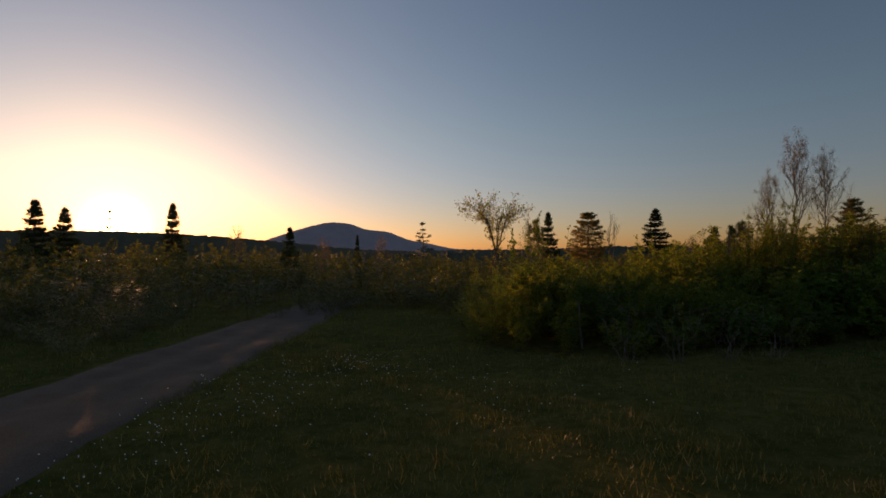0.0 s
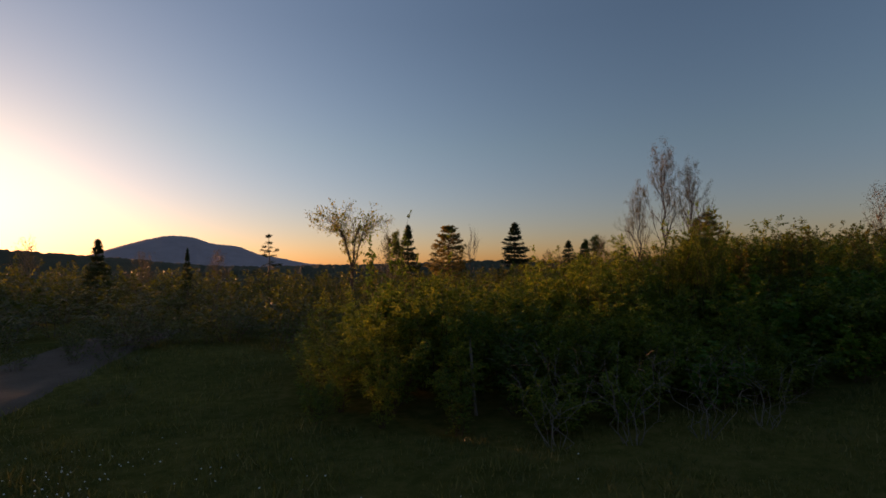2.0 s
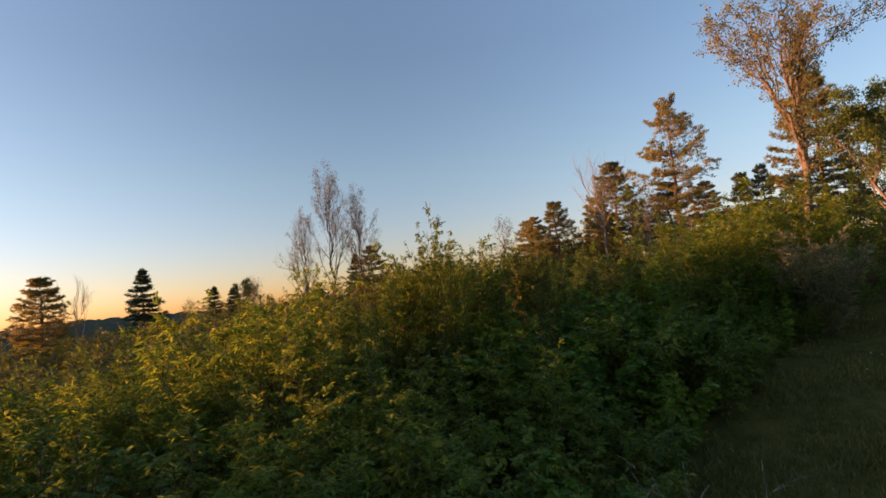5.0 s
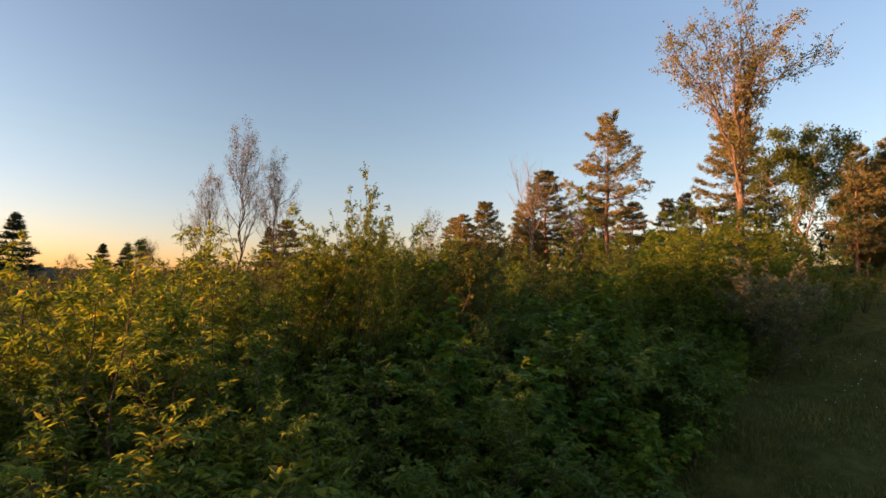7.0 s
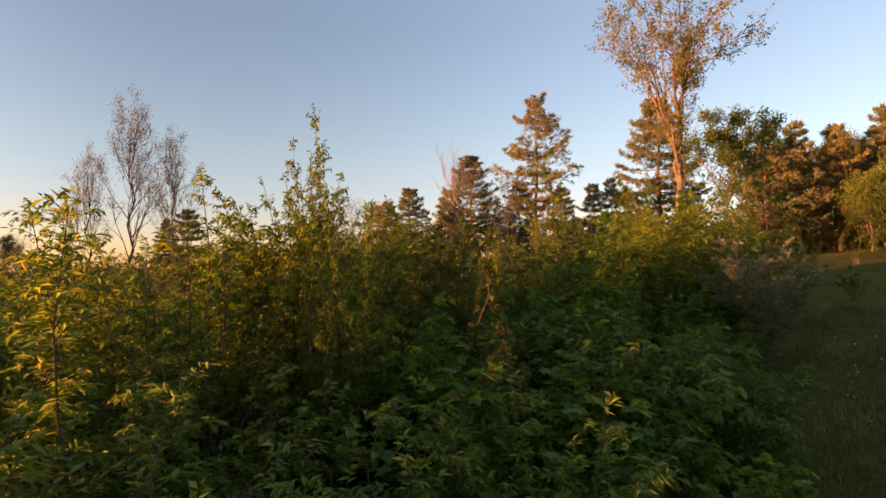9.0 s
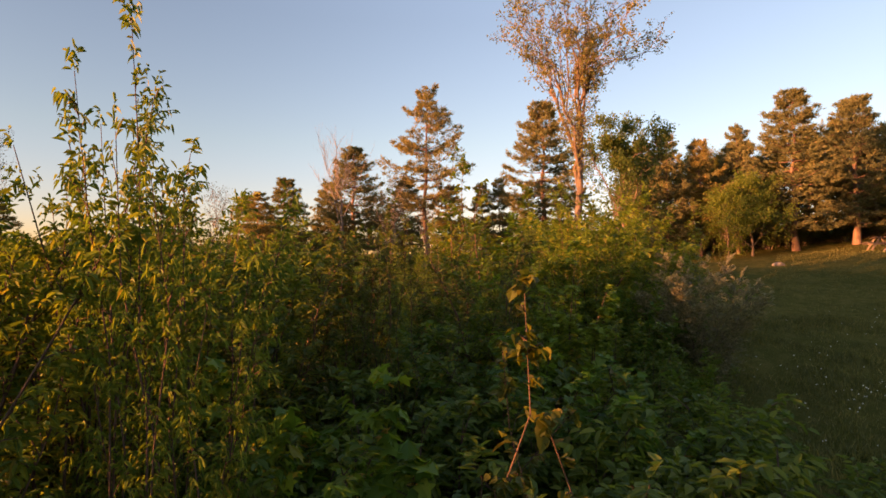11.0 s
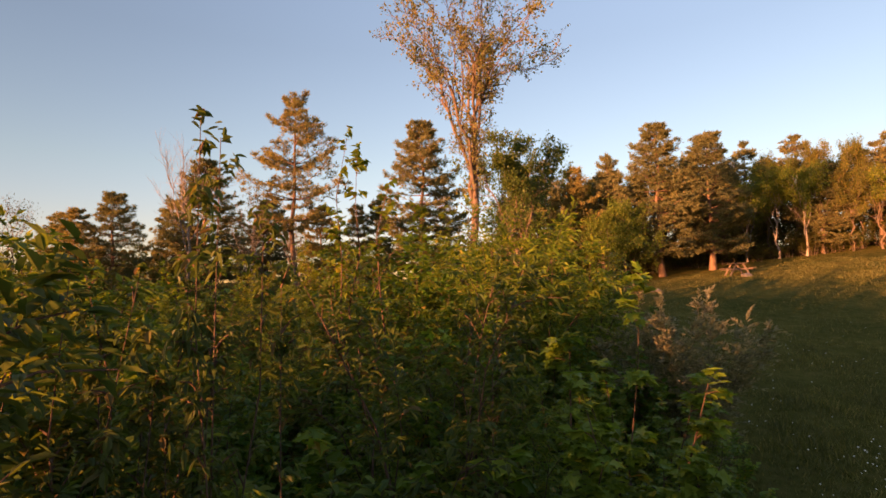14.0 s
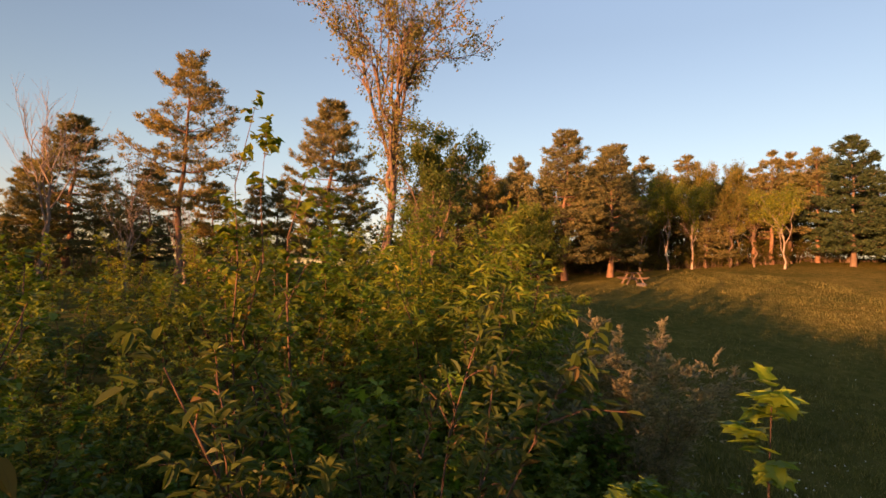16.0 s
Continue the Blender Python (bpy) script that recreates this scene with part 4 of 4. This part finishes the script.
deep_pine = kind_of_tree("pine_tree", conifer_geo(106, 11.0, 0.30, 2.4, 12, 6, 22, 9, blade=0.32, bw=0.08, radius=0.2, plate=0.8, top_rise=0.45), M_PINEBARK, M_PINE, label="white pine in the depth of the wood", group="pines")
full_pine = kind_of_tree("pine_tree", conifer_geo(102, 11.0, 0.15, 2.8, 17, 8, 44, 11, blade=0.22, bw=0.06, radius=0.23, low_rise=-0.08, top_rise=0.45, plate=0.8, ragged=0.35, dead=8), M_PINEBARK, M_PINE, label="full white pine with broad horizontal boughs", group="pines")
# a white pine in shade: the shade is put in by dark spruce needles
shade_dark_pine = kind_of_tree("pine_tree", conifer_geo(107, 11.0, 0.12, 2.9, 16, 7, 34, 11, blade=0.28, bw=0.08, radius=0.2, plate=0.8, top_rise=0.45), M_BARK, M_SPRUCE, label="dense pine at the meadow's far corner, shade painted as dark needles", group="pines")
slim_pine = kind_of_tree("pine_tree", conifer_geo(103, 8.0, 0.2, 1.8, 13, 7, 30, 11, blade=0.19, bw=0.055, radius=0.14, top_rise=0.4, plate=0.8, ragged=0.4), M_PINEBARK, M_PINE, label="slim white pine above the scrub", group="pines")
spruce = kind_of_tree("spruce_tree", conifer_geo(104, 8.0, 0.05, 1.8, 22, 8, 34, 8, blade=0.19, bw=0.055, form=SPIRE_FORM, low_rise=-0.25, top_rise=0.35, ragged=0.45, skip=0.12, radius=0.14, lift=0.1, inner=0.05, plate=0.9), M_BARK, M_SPRUCE, label="dark pointed spruce standing over the scrub", group="spruces")
thin_spruce = kind_of_tree("spruce_tree", conifer_geo(105, 8.0, 0.12, 1.2, 14, 4, 15, 8, blade=0.17, bw=0.05, form=SPIRE_FORM, low_rise=-0.1, top_rise=0.3, ragged=0.55, skip=0.25, radius=0.10, lift=0.1, plate=0.6), M_BARK, M_SPRUCE, label="thin ragged spruce against the evening sky", group="spruces")
oak = kind_of_tree("oak_tree", vase_tree_geo(111, 12.3, 0.37, 3.6, 6, 11000, 0.105, 0.20), M_OAKBARK, M_OAK, label="tall vase-shaped oak with sparse coppery young leaves")
round_tree = kind_of_tree("broadleaf_tree", tree_geo(112, 9.0, 0.30, 2.3, 15000, size=0.15, width=0.85, radius=0.14, limbs=12, angle=46, levels=3, clump=0.16, sub=5, up=0.15), M_BARK, M_ROUND, label="leafy dark green broadleaf tree at the wood's edge", group="broadleaf trees")
low_tree = kind_of_tree("broadleaf_tree", tree_geo(119, 6.0, 0.10, 2.3, 15000, size=0.16, width=0.85, radius=0.11, limbs=14, angle=50, levels=3, clump=0.2, sub=5, up=0.12), M_BARK, M_TREE, label="bushy bright green tree leafed to the ground", group="broadleaf trees")
wood_tree = kind_of_tree("broadleaf_tree", tree_geo(113, 9.0, 0.30, 2.1, 9000, size=0.17, width=0.8, radius=0.13, limbs=9, angle=32, levels=3, clump=0.22, sub=4), M_BARK, M_WOOD, label="young-leaved broadleaf tree in the wood's edge", group="broadleaf trees")
birch = kind_of_tree("birch_tree", tree_geo(114, 8.0, 0.24, 2.2, 9500, size=0.15, width=0.8, radius=0.11, limbs=8, angle=34, levels=3, clump=0.26, sub=4, lean=(0.5, 0.2)), M_BIRCH, M_TREE, label="pale-barked birch with spreading bright limbs", group="birches")
ash = kind_of_tree("broadleaf_tree", vase_tree_geo(115, 8.5, 0.24, 3.9, 6, 2600, 0.16, 0.20), M_BARK, M_TREE, label="round-crowned open tree beyond the thicket", group="broadleaf trees")
snag = kind_of_tree("bare_tree", tree_geo(116, 9.5, 0.28, 1.45, 6500, size=0.075, width=0.7, radius=0.085, limbs=26, angle=34, levels=3, clump=0.12, sub=4, up=0.4, leaf_from=0.1), M_SNAGBARK, M_BUD, label="tall slender tree just coming into leaf", group="budding trees")
bare = kind_of_tree("bare_tree", tree_geo(117, 8.0, 0.3, 2.2, 0, radius=0.15, limbs=7, angle=30, levels=3, sub=5, up=0.35), M_TWIG, M_BUD, label="bare pale dead tree with curved limbs", group="bare trees")
haze_tree = kind_of_tree("budding_tree", tree_geo(118, 7.0, 0.2, 1.5, 1500, size=0.12, width=0.7, radius=0.08, limbs=20, angle=40, levels=2, clump=0.2, sub=7), M_TWIG, M_BUD, label="fine-twigged tree in first bud", group="budding trees")

TREES = [
    # the oak and what stands round it
    (oak, 12.3, 31.0, 13.9, 15.15, 0.9, 0), (full_pine, 11, 50.5, 13.6, 16.4, 1.05, 20), (round_tree, 9, 34.6, 11.2, 11.0, 0.92, 70), (wood_tree, 9, 49.0, 6.4, 12.0, 0.9, 120), (slim_pine, 8, 47.5, 7.2, 12.6, 0.85, 200), (low_tree, 6, 46.6, 1.8, 9.4, 0.9, 200),
    (big_pine, 11, 42.3, 21.6, 14.8, 1.0, 30), (slim_pine, 8, 44.5, 20.3, 9.2, 0.8, 10), (slim_pine, 8, 46.5, 18.2, 9.6, 0.7, 90), (slim_pine, 8, 47.0, 17.0, 10.0, 0.6, 40),
    # the pines along the north
    (full_pine, 11, 49.3, 28.2, 13.0, 0.9, 60), (full_pine, 11, 51.0, 30.6, 10.6, 0.7, 150), (full_pine, 11, 44.5, 31.8, 9.9, 0.62, 200), (slim_pine, 8, 42.0, 32.5, 8.6, 0.75, 0), (slim_pine, 8, 46.5, 35.5, 9.0, 0.8, 70),
    (bare, 8, 44.5, 27.8, 13.6, 1.15, 0), (haze_tree, 7, 41.0, 23.4, 9.9, 0.9, 0), (haze_tree, 7, 42.2, 35.5, 9.4, 0.8, 50), (bare, 8, 45.5, 21.6, 9.0, 0.8, 100), (full_pine, 11, 53.0, 25.0, 11.0, 0.75, 250),
    # beyond the thicket
    (snag, 9.5, 23.6, 35.6, 11.6, 1.0, 0), (snag, 9.5, 25.2, 34.9, 10.3, 0.85, 120), (snag, 9.5, 22.2, 36.2, 8.9, 0.75, 240), (slim_pine, 8, 30.5, 39.5, 7.2, 0.7, 0), (spruce, 8, 36.5, 47.6, 7.6, 0.7, 0),
    (ash, 8.5, 7.2, 74.6, 11.6, 1.3, 0), (haze_tree, 7, 11.5, 72.0, 8.4, 1.0, 0), (round_tree, 9, 14.0, 80.0, 8.6, 0.6, 40), (spruce, 8, 17.5, 88.3, 9.9, 1.27, 0), (full_pine, 11, 23.7, 86.8, 9.8, 1.2, 20), (bare, 8, 26.9, 85.9, 10.2, 1.0, 0),
    (spruce, 8, 31.6, 78.9, 9.7, 1.50, 30), (spruce, 8, 41.0, 80.1, 7.2, 0.98, 60), (spruce, 8, 43.1, 79.0, 6.9, 1.1, 90), (haze_tree, 7, 38.2, 81.5, 6.1, 1.0, 0), (round_tree, 9, 37.0, 66.0, 7.2, 0.6, 0), (haze_tree, 7, 34.0, 60.0, 7.0, 0.9, 30),
    # the western skyline
    (spruce, 8, -67.0, 87.3, 11.9, 2.03, 0), (spruce, 8, -63.7, 89.6, 10.8, 1.65, 80), (thin_spruce, 8, -58.4, 93.2, 10.6, 1.0, 10), (spruce, 8, -49.8, 98.1, 12.3, 1.65, 160), (haze_tree, 7, -39.7, 102.6, 9.0, 1.4, 0),
    (spruce, 8, -24.9, 86.5, 7.3, 1.27, 0), (thin_spruce, 8, -3.4, 89.9, 8.3, 2.2, 40), (haze_tree, 7, -19.0, 84.0, 6.0, 1.2, 90), (spruce, 8, -13.5, 84.0, 6.0, 0.5, 60), (haze_tree, 7, -9.5, 82.0, 6.2, 1.1, 20),
    # the wood's edge over the meadow
    (full_pine, 11, 48.0, -3.2, 15.9, 1.0, 0), (full_pine, 11, 47.3, -6.6, 15.1, 0.94, 100), (slim_pine, 8, 48.5, 5.1, 13.2, 0.9, 0), (slim_pine, 8, 49.5, 2.5, 13.0, 0.95, 70), (slim_pine, 8, 50.5, -0.5, 14.2, 0.85, 130),
    (low_tree, 6, 47.0, 0.1, 10.4, 1.05, 60), (birch, 8, 48.4, -12.8, 13.2, 1.05, 0), (birch, 8, 47.4, -14.2, 13.0, 1.0, 110), (birch, 8, 49.2, -10.8, 12.2, 0.95, 220), (birch, 8, 42.9, -18.4, 12.4, 1.0, 60), (full_pine, 11, 48.2, -16.4, 12.6, 0.8, 40), (wood_tree, 9, 45.6, -18.6, 12.6, 0.95, 80), (wood_tree, 9, 46.8, -17.4, 12.9, 0.9, 200),
    # pines of the shaded corner, darkened by colour
    (shade_dark_pine, 11, 41.2, -23.0, 16.2, 0.9, 0), (shade_dark_pine, 11, 38.5, -25.0, 14.4, 0.95, 60), (shade_dark_pine, 11, 36.0, -28.0, 14.6, 0.95, 190), (shade_dark_pine, 11, 43.5, -26.0, 15.0, 1.0, 250), (shade_dark_pine, 11, 40.0, -30.0, 14.8, 1.0, 310), (shade_dark_pine, 11, 36.5, -34.0, 14.0, 1.0, 20), (shade_dark_pine, 11, 32.0, -33.0, 13.8, 1.0, 120), (shade_dark_pine, 11, 44.5, -31.0, 15.0, 1.0, 80),
]
rng = np.random.default_rng(19)
for k in range(48):
    # the second and third rows of the wood
    u = k / 47
    row = k % 3
    x = 55.0 - 11.5 * u ** 1.4 + row * 2.6 + rng.uniform(-0.7, 0.7)
    y = 6.0 - 32.0 * u - row * 0.4 + rng.uniform(-0.8, 0.8)
    ob, h0 = ((wood_tree, 9), (wood_tree, 9), (wood_tree, 9), (deep_pine, 11))[int(rng.integers(0, 4))]
    TREES.append((ob, h0, x, y, gz(x, y) + rng.uniform(7.4, 9.6), rng.uniform(0.8, 1.05), rng.uniform(0, 360)))
for ob, h0, x, y, top, w, rot in TREES:
    stand(ob, h0, x, y, top, w, rot)


# ---- the meadow ----
def meadow(seed, n, x0, x1, y0, y1, size):
    rng = np.random.default_rng(seed)
    x, y = rng.uniform(x0, x1, n), rng.uniform(y0, y1, n)
    keep = (y < np.interp(x, EDGE_X, EDGE_Y, left=40) + 0.5) & ~((x < -5.6 - 0.02 * np.maximum(y, 0)) & (x > -9.9))
    x, y = x[keep], y[keep]
    P = np.stack([x, y, land(x, y) - 0.005], 1)
    n = len(P)
    clump = 0.75 + 0.5 * np.sin(x * 1.7 + 2 * np.sin(y * 1.1)) * np.sin(y * 1.9)
    L = size * rng.uniform(0.5, 1.3, n) * clump
    g = Geo()
    leaves(g, "blade", P, unit(rng.normal(0, 0.42, (n, 3)) * [1, 1, 0] + [0, 0, 1]), sphere_dirs(rng, n), L, 0.012 + 0.05 * L)
    return g


grass = meadow(1, 70000, -11, 16, 3, 19, 0.15)
grass.joined(meadow(2, 70000, 12, 46, -14, 14, 0.14), Matrix.Identity(4))
grass.joined(meadow(4, 70000, 11, 27, 3, 14.5, 0.13), Matrix.Identity(4))
grass.joined(meadow(3, 30000, -26, 1.5, 14, 36, 0.24), Matrix.Identity(4))
tagged(part("meadow_grass", grass, M_GRASS), "short meadow grass with drier tufts", "grass", kind="stuff")


def clover():
    rng = np.random.default_rng(5)
    g = Geo()
    spots = [(-4.6, 9.5, 1.4, 3.2, 150), (-2.6, 14.5, 2.0, 2.5, 170), (0.5, 11.0, 4.0, 3.0, 70), (19.0, 10.0, 2.6, 2.2, 110), (24.0, 5.0, 4.0, 4.0, 60)]
    octa = np.array([(1, 0, 0), (0, 1, 0), (-1, 0, 0), (0, -1, 0), (0, 0, 1), (0, 0, -1)], float)
    tri = np.array([(0, 1, 4), (1, 2, 4), (2, 3, 4), (3, 0, 4), (1, 0, 5), (2, 1, 5), (3, 2, 5), (0, 3, 5)])
    for cx, cy, sx, sy, n in spots:
        for _ in range(n):
            x, y = rng.normal(cx, sx * 0.6), rng.normal(cy, sy * 0.6)
            if y > float(np.interp(x, EDGE_X, EDGE_Y, left=40)) or x < -5.9 - 0.05 * max(y, 0):
                continue
            r = rng.uniform(0.010, 0.019)
            g.add(octa * [r, r, r * 0.8] + [x, y, gz(x, y) + rng.uniform(0.06, 0.14)], tri)
    tagged(part("clover_flowers", g, M_PETAL), "small white clover heads scattered in the grass", "flowers", kind="stuff")


clover()


def bevelled_box(sx, sy, sz, at=(0, 0, 0), turn=None):
    bm = bmesh.new()
    bmesh.ops.create_cube(bm, size=1.0)
    bmesh.ops.scale(bm, vec=(sx, sy, sz), verts=bm.verts)
    bmesh.ops.bevel(bm, geom=list(bm.edges), offset=min(sx, sy, sz) * 0.15, segments=1, affect="EDGES")
    m = pose(*at) @ (turn or Matrix.Identity(4))
    bmesh.ops.transform(bm, matrix=m, verts=bm.verts)
    return bm


def bm_part(name, bm, material, parent, label=""):
    me = bpy.data.meshes.new(name)
    bm.to_mesh(me)
    bm.free()
    me.materials.append(material)
    ob = new(name, me)
    if parent:
        ob.parent = parent
    if label:
        ob["label"] = label
    return ob


def picnic_table(x, y, rot):
    t = tagged(new("picnic_table"), "weathered wooden picnic table on the meadow by the woods", "table")
    for k in range(5):
        bm_part("plank", bevelled_box(1.8, 0.14, 0.04, (0, -0.3 + 0.15 * k, 0.74)), M_TABLE, t)
    for s in (-1, 1):
        for k in (0, 1):
            bm_part("bench_plank", bevelled_box(1.8, 0.13, 0.04, (0, s * (0.62 + 0.14 * k), 0.45)), M_TABLE, t)
    for ex in (-0.65, 0.65):
        for s in (-1, 1):
            bm_part("leg", bevelled_box(0.05, 0.10, 0.86, (ex, s * 0.36, 0.36), pose(0, 0, 0, s * 28)), M_TABLE, t)
        bm_part("crossbar", bevelled_box(0.05, 1.5, 0.09, (ex + 0.055, 0, 0.40)), M_TABLE, t)
    t.matrix_basis = pose(x, y, gz(x, y), 0, 0, rot)


def boulder(x, y, sx, sy, sz, seed, label):
    bm = bmesh.new()
    bmesh.ops.create_icosphere(bm, subdivisions=3, radius=1.0)
    for v in bm.verts:
        n = noise.noise(v.co * 1.3 + Vector((seed, 0, 0))) * 0.35 + noise.noise(v.co * 3.1 + Vector((0, seed, 0))) * 0.12
        v.co = v.co * (1 + n)
    bmesh.ops.scale(bm, vec=(sx, sy, sz), verts=bm.verts)
    ob = tagged(bm_part("boulder", bm, M_ROCK, None), label, "rock", "field stones")
    ob.matrix_basis = pose(x, y, gz(x, y) + sz * 0.3, 0, 0, seed * 40)


picnic_table(43.2, -5.4, -22)
boulder(41.8, -5.0, 0.3, 0.24, 0.16, 1, "grey field stone lying in the meadow grass")
boulder(40.5, 1.6, 0.28, 0.2, 0.16, 2, "pale boulder at the foot of the woods")


def dead_trunk(x, y, top, r, lean, material, label):
    g = Geo()
    h = top - gz(x, y) + 0.1
    s = np.linspace(0, 1, 8)
    pts = np.stack([lean * s, 0.04 * np.sin(s * 5), h * s], 1)
    tube(g, pts, r * (1.2 - 0.45 * s), 9)
    end = pts[-1]
    for k in range(4):
        a = k * 1.6
        tube(g, [end + [0.4 * r * math.cos(a), 0.4 * r * math.sin(a), -0.15], end + [0.3 * r * math.cos(a), 0.3 * r * math.sin(a), 0.05 + 0.05 * k]], [0.35 * r, 0.06 * r], 5)
    ob = tagged(part("dead_trunk", g, material, smooth=True), label, "tree stump", "dead trunks")
    ob.location = (x, y, gz(x, y) - 0.1)


dead_trunk(13.1, 24.5, 3.95, 0.07, 0.1, M_PINEBARK, "broken reddish dead trunk rising from the scrub")
dead_trunk(4.5, 17.1, 1.5, 0.035, -0.15, M_TWIG, "pale broken birch stub at the thicket's edge")
